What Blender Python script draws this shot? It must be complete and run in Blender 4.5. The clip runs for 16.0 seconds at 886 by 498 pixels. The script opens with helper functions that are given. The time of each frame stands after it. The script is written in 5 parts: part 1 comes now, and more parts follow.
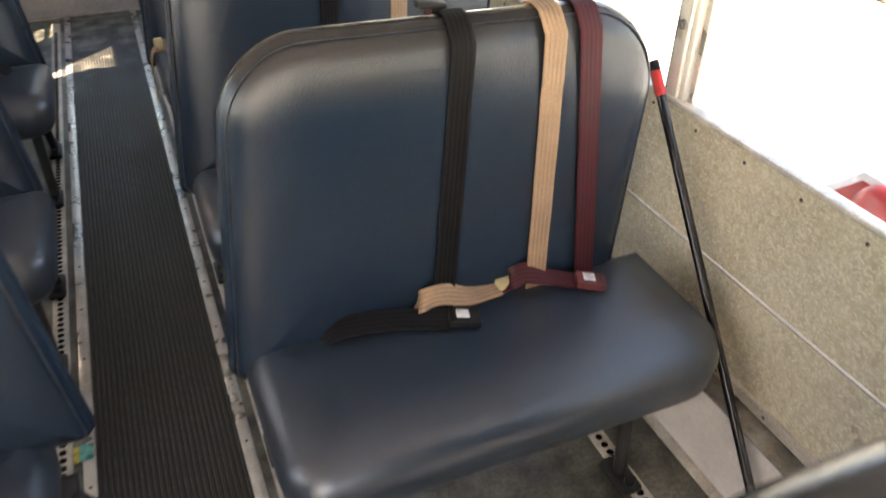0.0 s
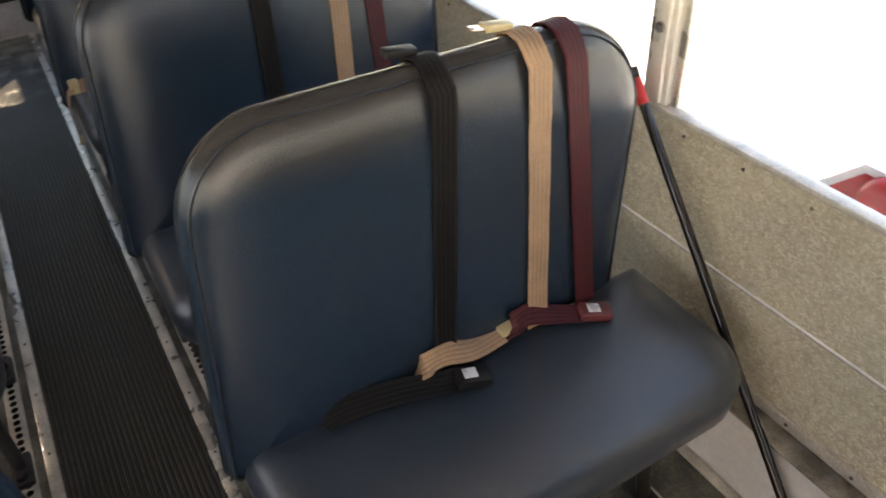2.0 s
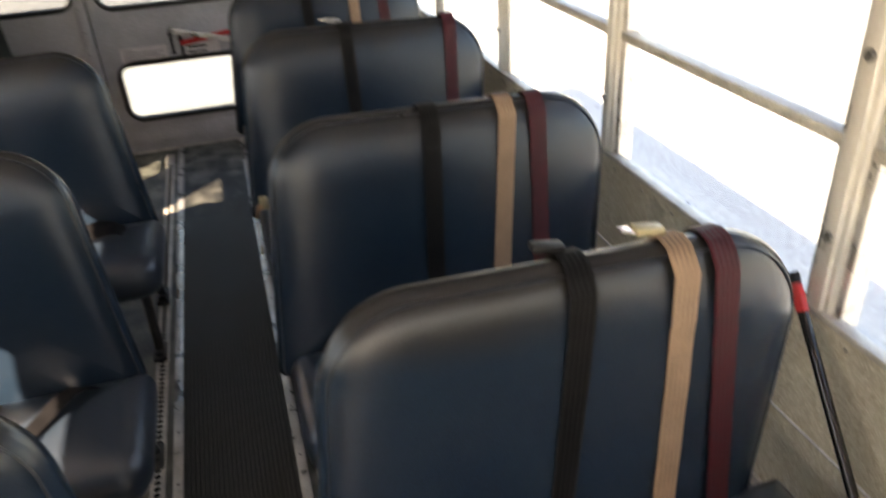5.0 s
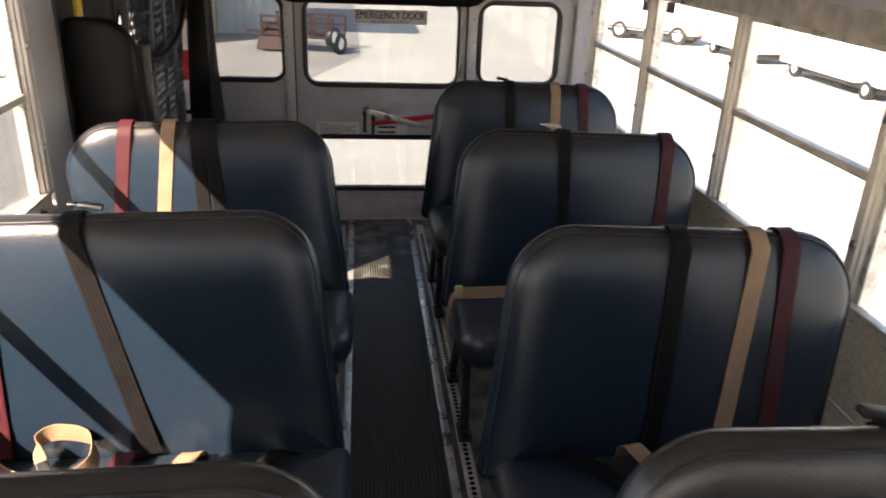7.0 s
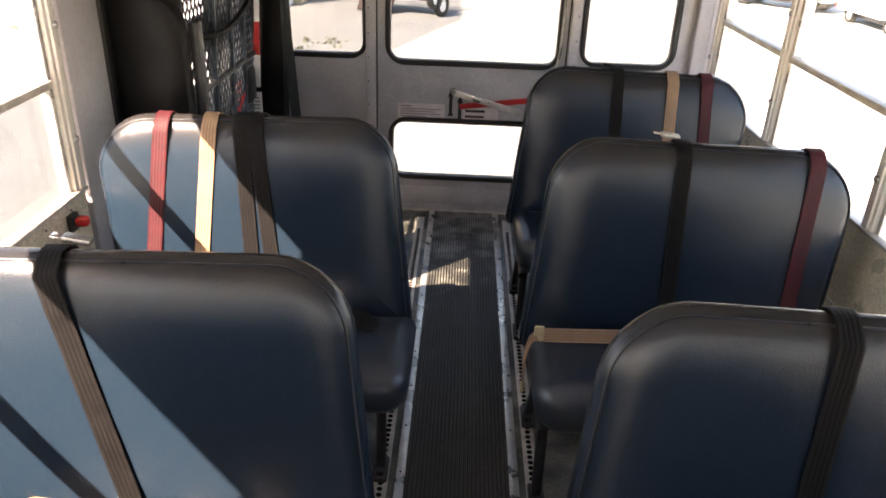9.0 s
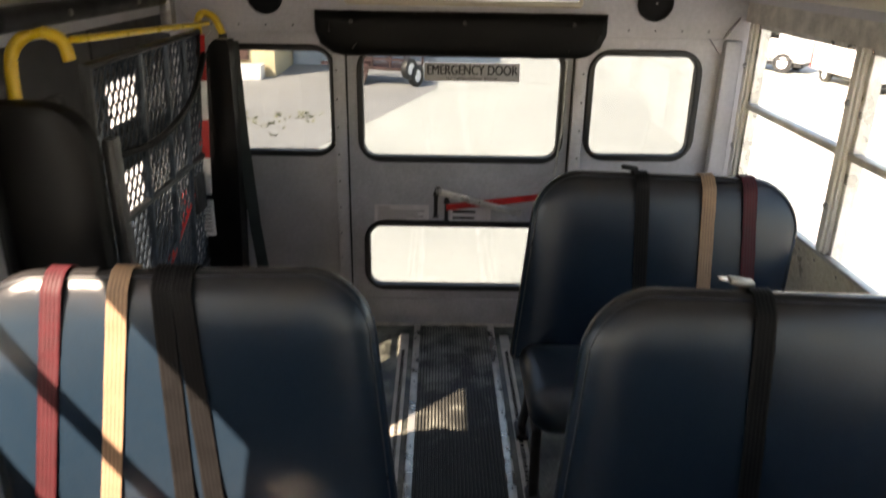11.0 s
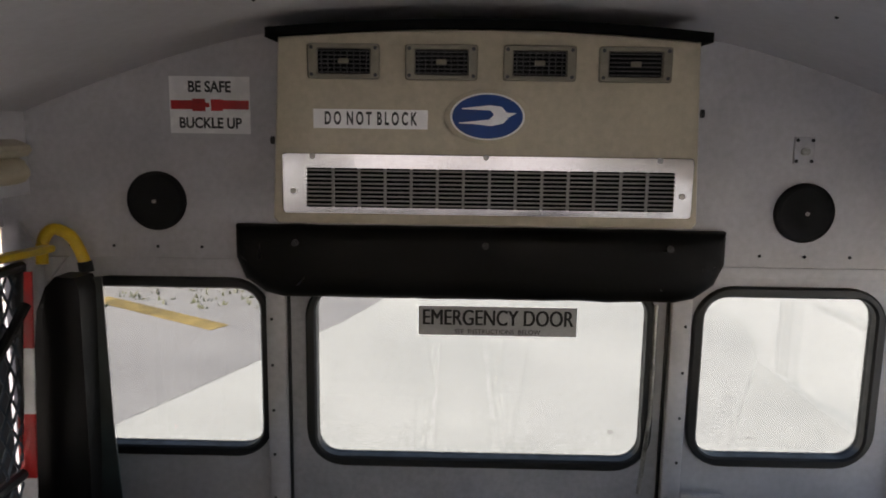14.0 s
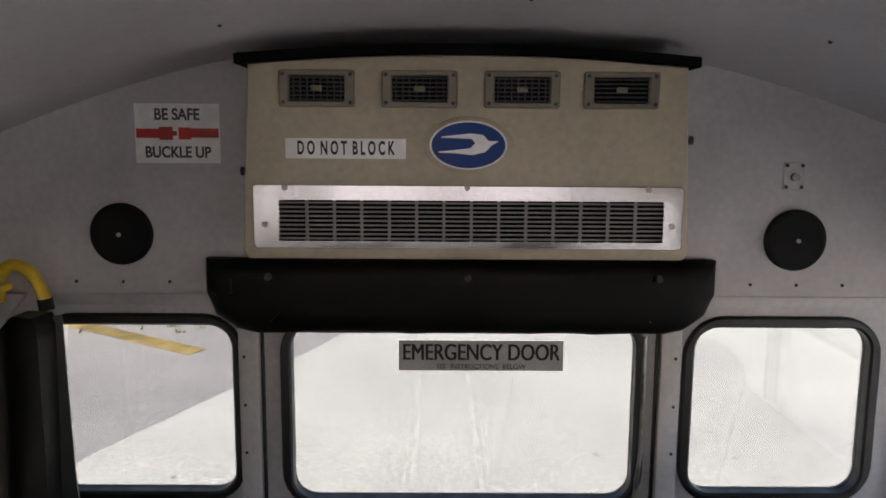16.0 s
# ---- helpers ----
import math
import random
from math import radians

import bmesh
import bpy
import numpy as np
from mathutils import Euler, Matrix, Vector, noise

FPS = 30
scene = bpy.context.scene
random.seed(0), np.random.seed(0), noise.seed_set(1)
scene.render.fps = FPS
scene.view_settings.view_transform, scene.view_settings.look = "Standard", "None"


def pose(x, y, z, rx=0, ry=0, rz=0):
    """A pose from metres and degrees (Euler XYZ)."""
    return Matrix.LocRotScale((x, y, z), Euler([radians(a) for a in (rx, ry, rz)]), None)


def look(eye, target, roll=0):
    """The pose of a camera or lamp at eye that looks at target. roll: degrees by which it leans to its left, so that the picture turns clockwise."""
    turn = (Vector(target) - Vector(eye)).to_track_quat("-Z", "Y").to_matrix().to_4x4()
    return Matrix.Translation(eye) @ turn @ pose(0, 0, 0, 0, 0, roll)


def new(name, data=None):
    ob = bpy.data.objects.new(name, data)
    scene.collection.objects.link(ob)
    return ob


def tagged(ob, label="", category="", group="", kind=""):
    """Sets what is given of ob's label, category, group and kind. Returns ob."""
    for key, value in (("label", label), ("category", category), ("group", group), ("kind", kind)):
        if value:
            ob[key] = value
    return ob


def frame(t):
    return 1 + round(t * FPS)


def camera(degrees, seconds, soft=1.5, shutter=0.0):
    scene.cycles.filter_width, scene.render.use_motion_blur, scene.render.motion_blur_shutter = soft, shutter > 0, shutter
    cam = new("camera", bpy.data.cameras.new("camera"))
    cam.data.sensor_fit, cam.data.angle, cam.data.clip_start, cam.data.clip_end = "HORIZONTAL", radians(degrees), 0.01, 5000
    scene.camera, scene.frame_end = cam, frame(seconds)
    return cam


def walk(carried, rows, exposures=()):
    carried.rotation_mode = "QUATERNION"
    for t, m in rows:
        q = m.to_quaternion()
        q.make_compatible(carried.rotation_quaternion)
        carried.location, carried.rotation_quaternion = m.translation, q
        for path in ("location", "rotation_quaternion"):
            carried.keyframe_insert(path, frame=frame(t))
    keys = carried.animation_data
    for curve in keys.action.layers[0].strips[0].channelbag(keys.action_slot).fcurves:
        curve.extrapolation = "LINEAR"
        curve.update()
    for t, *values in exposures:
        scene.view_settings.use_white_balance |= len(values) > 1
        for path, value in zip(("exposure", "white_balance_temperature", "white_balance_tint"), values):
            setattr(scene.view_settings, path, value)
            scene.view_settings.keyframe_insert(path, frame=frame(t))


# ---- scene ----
cam = camera(61.0, 16.0, soft=1.7, shutter=0.6)
PATH = [
    (0, (0.135, 0.146, 1.493), (0.777, 1.636, 0.324), 0.7),
    (0.5, (0.152, 0.303, 1.487), (0.872, 1.754, 0.314), 1.5),
    (1, (0.134, 0.370, 1.513), (0.919, 1.710, 0.253), 0.7),
    (1.5, (0.151, 0.387, 1.539), (0.955, 1.708, 0.270), -4.3),
    (2, (0.143, 0.374, 1.557), (0.894, 1.744, 0.308), -3.7),
    (2.5, (0.155, 0.399, 1.551), (0.786, 1.818, 0.290), -4.4),
    (3, (0.208, 0.391, 1.522), (0.757, 1.820, 0.235), -6.5),
    (3.5, (0.244, 0.419, 1.546), (0.808, 1.868, 0.288), -5.5),
    (4, (0.238, 0.418, 1.579), (0.796, 1.925, 0.389), -5.3),
    (4.5, (0.244, 0.410, 1.602), (0.793, 1.949, 0.449), -5.1),
    (5, (0.198, 0.399, 1.680), (0.648, 2.073, 0.682), -3.4),
    (5.2, (0.182, 0.385, 1.705), (0.583, 2.105, 0.765), -2.5),
    (7.3, (-0.146, 0.549, 1.701), (0.029, 2.385, 0.925), 3.3),
    (7.5, (-0.147, 0.592, 1.690), (-0.028, 2.429, 0.908), 2.9),
    (8, (-0.080, 0.833, 1.696), (-0.023, 2.652, 0.867), 0.4),
    (8.2, (-0.060, 0.892, 1.717), (-0.061, 2.706, 0.876), 1.4),
    (10.3, (-0.034, 1.332, 1.694), (-0.075, 3.117, 0.793), 2.4),
    (10.5, (-0.063, 1.444, 1.701), (-0.084, 3.249, 0.838), 1.7),
    (11, (-0.093, 1.654, 1.722), (-0.075, 3.516, 0.992), 1.0),
    (11.5, (-0.059, 1.905, 1.743), (-0.053, 3.802, 1.110), -1.7),
    (12, (0.004, 2.166, 1.747), (-0.043, 4.085, 1.188), -1.6),
    (12.5, (-0.055, 2.435, 1.752), (-0.056, 4.372, 1.258), -0.6),
    (13, (-0.068, 2.688, 1.780), (-0.047, 4.647, 1.375), -0.5),
    (13.5, (-0.060, 2.932, 1.766), (-0.065, 4.906, 1.440), -0.8),
    (14, (-0.060, 3.080, 1.756), (-0.094, 5.052, 1.426), 0.8),
    (14.5, (-0.074, 3.139, 1.755), (-0.075, 5.111, 1.424), 1.1),
    (15, (-0.063, 3.159, 1.776), (-0.033, 5.139, 1.497), 0.6),
    (15.5, (-0.059, 3.166, 1.778), (-0.034, 5.145, 1.491), -0.2),
    (16, (-0.060, 3.163, 1.779), (-0.044, 5.143, 1.495), 0.4),
]
walk(cam, [(t, look(eye, target, roll)) for t, eye, target, roll in PATH],
     exposures=[(0.0, 3.58, 8900, 22), (0.5, 3.24, 8900, 22), (2.0, 3.07, 8900, 22), (3.0, 3.62, 8900, 22), (3.6, 3.82, 8800, 21), (4.1, 3.87, 8800, 21), (4.6, 3.32, 8700, 21), (5.0, 2.74, 8600, 22), (7.3, 2.16, 8200, 26), (8.2, 2.80, 8300, 28), (10.5, 2.91, 8600, 22), (11.1, 2.17, 8150, 20), (11.6, 2.01, 7750, 21), (12.2, 2.05, 7450, 22), (13.0, 1.90, 7450, 23), (14.0, 1.83, 7400, 23), (15.0, 2.04, 7350, 25), (16.0, 1.93, 7350, 25)])

# ---- light ----
world = bpy.data.worlds.new("sky")
scene.world = world
world.use_nodes = True
wn = world.node_tree.nodes
sky = wn.new("ShaderNodeTexSky")
sky.sky_type, sky.sun_disc = "NISHITA", False
SUN = Vector((1.0, 0.97, -1.16)).normalized()
sky.sun_elevation = math.asin(-SUN.z)
sky.sun_rotation = math.atan2(-SUN.x, -SUN.y)
wn["Background"].inputs[1].default_value = 0.15
world.node_tree.links.new(sky.outputs[0], wn["Background"].inputs[0])
sun = new("sun", bpy.data.lights.new("sun", "SUN"))
sun.data.energy, sun.data.angle, sun.data.color = 5.0, radians(0.55), (1.0, 0.94, 0.84)
sun.matrix_world = look((-6, -8, 8), Vector((-6, -8, 8)) + SUN)


# ---- materials ----
def mat(name, color, rough=0.5, metal=0.0, var=0.15, scale=12.0, bump=0.0, bscale=200.0, fine=0.08, color2=None, spec=0.5, coat=0.0, stretch=(1, 1, 1), rvar=0.12, grain=14):
    """A surface with blotches at one scale, grain at a finer one, uneven gloss and a fine relief."""
    m = bpy.data.materials.new(name)
    m.use_nodes = True
    n, l = m.node_tree.nodes, m.node_tree.links
    b = n["Principled BSDF"]
    b.inputs["Roughness"].default_value, b.inputs["Metallic"].default_value = rough, metal
    b.inputs["Specular IOR Level"].default_value = spec
    b.inputs["Coat Weight"].default_value = coat
    tc = n.new("ShaderNodeTexCoord")
    mp = n.new("ShaderNodeMapping")
    mp.inputs["Scale"].default_value = stretch
    l.new(tc.outputs["Object"], mp.inputs[0])

    def noise_tex(s, d=4.0):
        t = n.new("ShaderNodeTexNoise")
        t.inputs["Scale"].default_value, t.inputs["Detail"].default_value = s, d
        l.new(mp.outputs[0], t.inputs["Vector"])
        return t.outputs[0]

    c = Vector(color)
    c2 = Vector(color2) if color2 else c * (1 - 2.2 * var)
    big, small = noise_tex(scale), noise_tex(scale * grain, 3.0)
    ramp = n.new("ShaderNodeValToRGB")
    ramp.color_ramp.elements[0].position, ramp.color_ramp.elements[1].position = 0.36, 0.66
    ramp.color_ramp.elements[0].color = (*c2, 1)
    ramp.color_ramp.elements[1].color = (*(c * (1 + 0.3 * var)), 1)
    l.new(big, ramp.inputs[0])
    mix = n.new("ShaderNodeMix")
    mix.data_type, mix.blend_type = "RGBA", "OVERLAY"
    mix.inputs[0].default_value = min(1.0, fine * 4)
    l.new(ramp.outputs[0], mix.inputs[6])
    l.new(small, mix.inputs[7])
    l.new(mix.outputs[2], b.inputs["Base Color"])
    mr = n.new("ShaderNodeMapRange")
    mr.inputs[1].default_value, mr.inputs[2].default_value = 0.3, 0.7
    mr.inputs[3].default_value, mr.inputs[4].default_value = max(0.02, rough - rvar), min(1.0, rough + rvar)
    l.new(big, mr.inputs[0])
    l.new(mr.outputs[0], b.inputs["Roughness"])
    if bump:
        bp = n.new("ShaderNodeBump")
        bp.inputs["Strength"].default_value, bp.inputs["Distance"].default_value = bump, 0.002
        l.new(noise_tex(bscale, 2.0), bp.inputs["Height"])
        l.new(bp.outputs[0], b.inputs["Normal"])
    return m


def glass(name, gloss=0.05, tint=(1, 1, 1)):
    m = bpy.data.materials.new(name)
    m.use_nodes = True
    n, l = m.node_tree.nodes, m.node_tree.links
    t, g, x = n.new("ShaderNodeBsdfTransparent"), n.new("ShaderNodeBsdfGlossy"), n.new("ShaderNodeMixShader")
    t.inputs[0].default_value = (*tint, 1)
    g.inputs["Roughness"].default_value = 0.03
    x.inputs[0].default_value = gloss
    l.new(t.outputs[0], x.inputs[1])
    l.new(g.outputs[0], x.inputs[2])
    l.new(x.outputs[0], n["Material Output"].inputs[0])
    return m


def worn_vinyl(name, wear=(0.024, 0.025, 0.028, 1), much=0.25, rough=0.20, spec=0.42, gain=0.88, crest=0.0):
    """Navy upholstery vinyl with brownish scuffing in broad patches and a fine grain."""
    m = mat(name, tuple(gain * q for q in (0.0085, 0.0235, 0.0425)), rough, var=0.0, scale=3, bump=0.30, bscale=330, fine=0.16, grain=190, spec=spec, rvar=0.0, color2=tuple(gain * q for q in (0.0085, 0.0235, 0.0425)))
    n, l = m.node_tree.nodes, m.node_tree.links
    b = n["Principled BSDF"]
    old = b.inputs["Base Color"].links[0].from_socket
    for scale, lo, hi, amount, tone in ((2.1, 0.15, 0.85, much, wear), (30.0, 0.15, 0.85, 0.08, (0.045, 0.048, 0.05, 1))):
        no = n.new("ShaderNodeTexNoise")
        no.inputs["Scale"].default_value, no.inputs["Detail"].default_value = scale, 1
        l.new(n["Texture Coordinate"].outputs["Object"], no.inputs["Vector"])
        mr = n.new("ShaderNodeMapRange")
        mr.inputs[1].default_value, mr.inputs[2].default_value = lo, hi
        mr.inputs[3].default_value, mr.inputs[4].default_value = 0.0, amount
        l.new(no.outputs[0], mr.inputs[0])
        x = n.new("ShaderNodeMix")
        x.data_type = "RGBA"
        x.inputs[7].default_value = tone
        l.new(mr.outputs[0], x.inputs[0])
        l.new(old, x.inputs[6])
        old = x.outputs[2]
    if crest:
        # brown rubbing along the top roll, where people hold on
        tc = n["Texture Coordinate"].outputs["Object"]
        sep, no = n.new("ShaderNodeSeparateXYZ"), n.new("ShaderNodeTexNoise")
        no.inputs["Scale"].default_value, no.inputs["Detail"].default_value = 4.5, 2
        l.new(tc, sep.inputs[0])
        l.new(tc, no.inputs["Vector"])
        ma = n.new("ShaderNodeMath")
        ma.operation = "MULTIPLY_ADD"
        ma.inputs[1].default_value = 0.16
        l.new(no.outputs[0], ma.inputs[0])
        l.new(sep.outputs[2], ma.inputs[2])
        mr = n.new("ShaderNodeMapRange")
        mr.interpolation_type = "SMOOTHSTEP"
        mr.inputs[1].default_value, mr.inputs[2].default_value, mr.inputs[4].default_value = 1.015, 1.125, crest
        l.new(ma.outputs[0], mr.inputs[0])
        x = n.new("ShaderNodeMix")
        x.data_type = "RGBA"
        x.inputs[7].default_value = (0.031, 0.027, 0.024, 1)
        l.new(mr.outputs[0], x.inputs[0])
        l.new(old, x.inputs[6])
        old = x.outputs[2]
    l.new(old, b.inputs["Base Color"])
    return m


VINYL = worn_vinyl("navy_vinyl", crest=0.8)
SEAT_VINYL = worn_vinyl("scuffed_seat_vinyl", (0.044, 0.048, 0.053, 1), 0.62, 0.28, 0.95, 1.0)
PIPING = mat("navy_piping", (0.011, 0.018, 0.028), 0.38, var=0.1, scale=20)
BLACK_WEB = mat("black_webbing", (0.0095, 0.0088, 0.0091), 0.62, var=0.2, spec=0.14, scale=30, bump=0.5, bscale=900)
TAN_WEB = mat("tan_webbing", (0.37, 0.235, 0.148), 0.7, var=0.08, spec=0.2, scale=25, bump=0.5, bscale=900)
RED_WEB = mat("maroon_webbing", (0.070, 0.0075, 0.012), 0.62, var=0.2, spec=0.25, scale=30, bump=0.5, bscale=900)
BLACK_PLASTIC = mat("black_plastic", (0.010, 0.010, 0.011), 0.50, spec=0.25, var=0.1, scale=40)
TAN_PLASTIC = mat("tan_plastic", (0.50, 0.42, 0.24), 0.4, var=0.08, scale=40)
RED_PLASTIC = mat("maroon_plastic", (0.13, 0.03, 0.032), 0.4, var=0.1, scale=40)
CHROME = mat("bright_steel", (0.85, 0.75, 0.73), 0.18, 1.0, var=0.06, scale=30)
STEEL = mat("dull_steel", (0.45, 0.44, 0.42), 0.4, 1.0, var=0.25, scale=18, fine=0.12)
ALU = mat("aluminium_trim", (0.76, 0.74, 0.70), 0.33, 0.7, var=0.18, scale=9, fine=0.12, bump=0.1, bscale=300)
ALU_GRIMY = mat("grimy_aluminium", (0.66, 0.62, 0.55), 0.42, 0.2, var=0.15, scale=14, fine=0.12, bump=0.2, bscale=260)
# Post aluminium, made paler to carry the light bounced from the windows.
LIT_ALU = mat("bounce_lit_aluminium", (0.80, 0.76, 0.69), 0.38, 0.15, var=0.05, scale=9, fine=0.06, bump=0.1, bscale=260)
GLOSS_BLACK = mat("gloss_black_enamel", (0.008, 0.008, 0.009), 0.14, var=0.05, scale=30)
FRAME = mat("dark_painted_steel", (0.03, 0.03, 0.032), 0.45, var=0.3, scale=20, fine=0.15)
WALL = mat("grey_wall_paint", (0.51, 0.497, 0.515), 0.48, var=0.07, scale=4, fine=0.04, bump=0.12, bscale=180)
DOOR_PAINT = mat("grey_door_paint", (0.46, 0.455, 0.475), 0.42, var=0.08, scale=5, fine=0.05, bump=0.12, bscale=180)
CEIL = mat("ceiling_paint", (0.60, 0.58, 0.60), 0.5, var=0.06, scale=3, fine=0.03, bump=0.1, bscale=160)
CREAM = mat("cream_paint", (0.60, 0.52, 0.38), 0.42, var=0.06, scale=5, fine=0.04, bump=0.1, bscale=220)
KICK = mat("pale_grey_kick_panel", (0.76, 0.74, 0.74), 0.45, var=0.08, scale=6, fine=0.06)
GRILLE = mat("polished_steel", (0.34, 0.335, 0.345), 0.13, 0.95, var=0.04, scale=8, fine=0.05, rvar=0.05)
RUBBER = mat("black_gasket_rubber", (0.013, 0.013, 0.014), 0.5, var=0.15, scale=30)
BLACK_VINYL = mat("black_vinyl", (0.0065, 0.006, 0.0065), 0.42, var=0.15, scale=9, bump=0.3, bscale=350, spec=0.2)
# The same black vinyl, darkened to put the header pad in shade.
SHADED_VINYL = mat("shaded_black_vinyl", (0.0042, 0.0040, 0.0043), 0.42, var=0.15, scale=9, bump=0.3, bscale=350, spec=0.13)
# Cream paint scaled down: the shade on the air unit is in the colour.
SHADED_CREAM = mat("shaded_cream_paint", (0.50, 0.435, 0.32), 0.42, var=0.06, scale=5, fine=0.04, bump=0.1, bscale=220)
FLOOR = mat("worn_green_black_rubber", (0.175, 0.172, 0.145), 0.42, var=0.3, scale=7, fine=0.2, bump=0.2, bscale=150, color2=(0.032, 0.036, 0.031))


def scuffed(m, tone, y0, y1):
    """Pale worn scuffs where feet turn at the back door."""
    n, l = m.node_tree.nodes, m.node_tree.links
    b = n["Principled BSDF"]
    old = b.inputs["Base Color"].links[0].from_socket
    tc = n["Texture Coordinate"]
    sep = n.new("ShaderNodeSeparateXYZ")
    l.new(tc.outputs["Object"], sep.inputs[0])
    g = n.new("ShaderNodeMapRange")
    g.inputs[1].default_value, g.inputs[2].default_value, g.inputs[3].default_value, g.inputs[4].default_value = y0, y1, -0.25, 0.12
    l.new(sep.outputs[1], g.inputs[0])
    no = n.new("ShaderNodeTexNoise")
    no.inputs["Scale"].default_value, no.inputs["Detail"].default_value, no.inputs["Roughness"].default_value = 7.0, 6.0, 0.65
    l.new(tc.outputs["Object"], no.inputs["Vector"])
    add = n.new("ShaderNodeMath")
    l.new(no.outputs[0], add.inputs[0])
    l.new(g.outputs[0], add.inputs[1])
    r = n.new("ShaderNodeMapRange")
    r.inputs[1].default_value, r.inputs[2].default_value, r.inputs[4].default_value = 0.5, 0.72, 0.85
    l.new(add.outputs[0], r.inputs[0])
    x = n.new("ShaderNodeMix")
    x.data_type = "RGBA"
    x.inputs[7].default_value = (*tone, 1)
    l.new(r.outputs[0], x.inputs[0])
    l.new(old, x.inputs[6])
    l.new(x.outputs[2], b.inputs["Base Color"])


scuffed(FLOOR, (0.27, 0.30, 0.25), 3.4, 4.9)
RUNNER = mat("ribbed_black_rubber", (0.014, 0.015, 0.0135), 0.5, var=0.3, scale=8, fine=0.15)
RIB = mat("worn_rib_tops", (0.058, 0.058, 0.052), 0.5, var=0.3, scale=5, fine=0.15, color2=(0.022, 0.023, 0.021))
scuffed(RIB, (0.36, 0.37, 0.32), 3.2, 4.8)
scuffed(RUNNER, (0.16, 0.17, 0.14), 3.6, 4.9)
YELLOW = mat("yellow_paint", (0.72, 0.46, 0.02), 0.35, var=0.1, scale=20, fine=0.08)
RED = mat("red_paint", (0.55, 0.02, 0.02), 0.4, var=0.12, scale=20)
WHITE = mat("white_label", (0.88, 0.87, 0.87), 0.25, var=0.03, scale=20)
PALE = mat("pale_label", (0.66, 0.62, 0.61), 0.4, var=0.06, scale=20)
SIGN_GREY = mat("grey_sign_film", (0.42, 0.42, 0.43), 0.4, var=0.06, scale=20)
INK = mat("black_ink", (0.010, 0.010, 0.011), 0.5, var=0.05)
INK_GREY = mat("faded_ink", (0.30, 0.27, 0.27), 0.5, var=0.05)
BLUE = mat("blue_enamel", (0.005, 0.050, 0.22), 0.4, var=0.05, scale=30, spec=0.25)
SLAT = mat("dull_grey_slat", (0.24, 0.235, 0.23), 0.45, 0.5, var=0.1, scale=20)
VENT = mat("khaki_plastic", (0.20, 0.18, 0.13), 0.4, var=0.08, scale=40)
SILVER = mat("silver_plastic", (0.80, 0.80, 0.80), 0.3, 0.2, var=0.05, scale=40)
SPEAKER = mat("matt_black_cover", (0.009, 0.009, 0.010), 0.75, var=0.2, scale=60, bump=0.8, bscale=700, spec=0.25)
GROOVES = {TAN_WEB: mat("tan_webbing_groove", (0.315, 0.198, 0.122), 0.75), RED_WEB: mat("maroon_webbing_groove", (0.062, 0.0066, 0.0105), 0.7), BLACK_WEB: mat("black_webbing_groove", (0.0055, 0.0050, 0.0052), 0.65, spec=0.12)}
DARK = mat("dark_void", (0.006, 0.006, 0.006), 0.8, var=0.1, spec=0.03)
GREENISH = mat("dark_green_strap", (0.020, 0.030, 0.030), 0.5, var=0.2, scale=15)
MESH_BLUE = mat("blue_grey_steel", (0.055, 0.072, 0.092), 0.4, 0.3, var=0.25, scale=15, fine=0.15)
PANE = glass("clear_pane", 0.05, (0.93, 0.95, 0.94))
TINTED = glass("lightly_tinted_pane", 0.05, (0.575, 0.600, 0.592))


def diffusing(name):
    """A pane made translucent to keep sunbeams off the rear wall and look bright."""
    m = glass(name, 0.04, (0.9, 0.92, 0.92))
    n, l = m.node_tree.nodes, m.node_tree.links
    t, x = n.new("ShaderNodeBsdfTranslucent"), n.new("ShaderNodeMixShader")
    t.inputs[0].default_value = (0.62, 0.63, 0.62, 1)
    x.inputs[0].default_value = 0.93
    l.new(n["Material Output"].inputs[0].links[0].from_socket, x.inputs[1])
    l.new(t.outputs[0], x.inputs[2])
    l.new(x.outputs[0], n["Material Output"].inputs[0])
    return m


DIFFUSING = diffusing("diffusing_pane")


def yard(name, color, dark, scale=0.5):
    """Weathered paving: broad stains, blotches the size of a hand, coarse grit and scattered dark specks."""
    m = mat(name, color, 0.85, var=0.1, scale=scale, fine=0.02, grain=40, color2=dark, bump=0.3, bscale=90)
    n, l = m.node_tree.nodes, m.node_tree.links
    b = n["Principled BSDF"]
    old = b.inputs["Base Color"].links[0].from_socket
    tc = n["Texture Coordinate"].outputs["Object"]
    for kind, sc, lo, hi, amount, tone in (("ShaderNodeTexNoise", 22.0, 0.50, 0.62, 0.55, 1.35), ("ShaderNodeTexNoise", 29.0, 0.52, 0.64, 0.6, 0.58), ("ShaderNodeTexNoise", 1.6, 0.45, 0.75, 0.22, 0.78), ("ShaderNodeTexVoronoi", 2.6, 0.10, 0.05, 0.7, 0.35)):
        t = n.new(kind)
        t.inputs["Scale"].default_value = sc
        l.new(tc, t.inputs["Vector"])
        r = n.new("ShaderNodeMapRange")
        r.inputs[1].default_value, r.inputs[2].default_value, r.inputs[4].default_value = lo, hi, amount
        l.new(t.outputs[0], r.inputs[0])
        x = n.new("ShaderNodeMix")
        x.data_type = "RGBA"
        x.inputs[7].default_value = (*[min(0.9, tone * q) for q in color], 1)
        l.new(r.outputs[0], x.inputs[0])
        l.new(old, x.inputs[6])
        old = x.outputs[2]
    l.new(old, b.inputs["Base Color"])
    return m


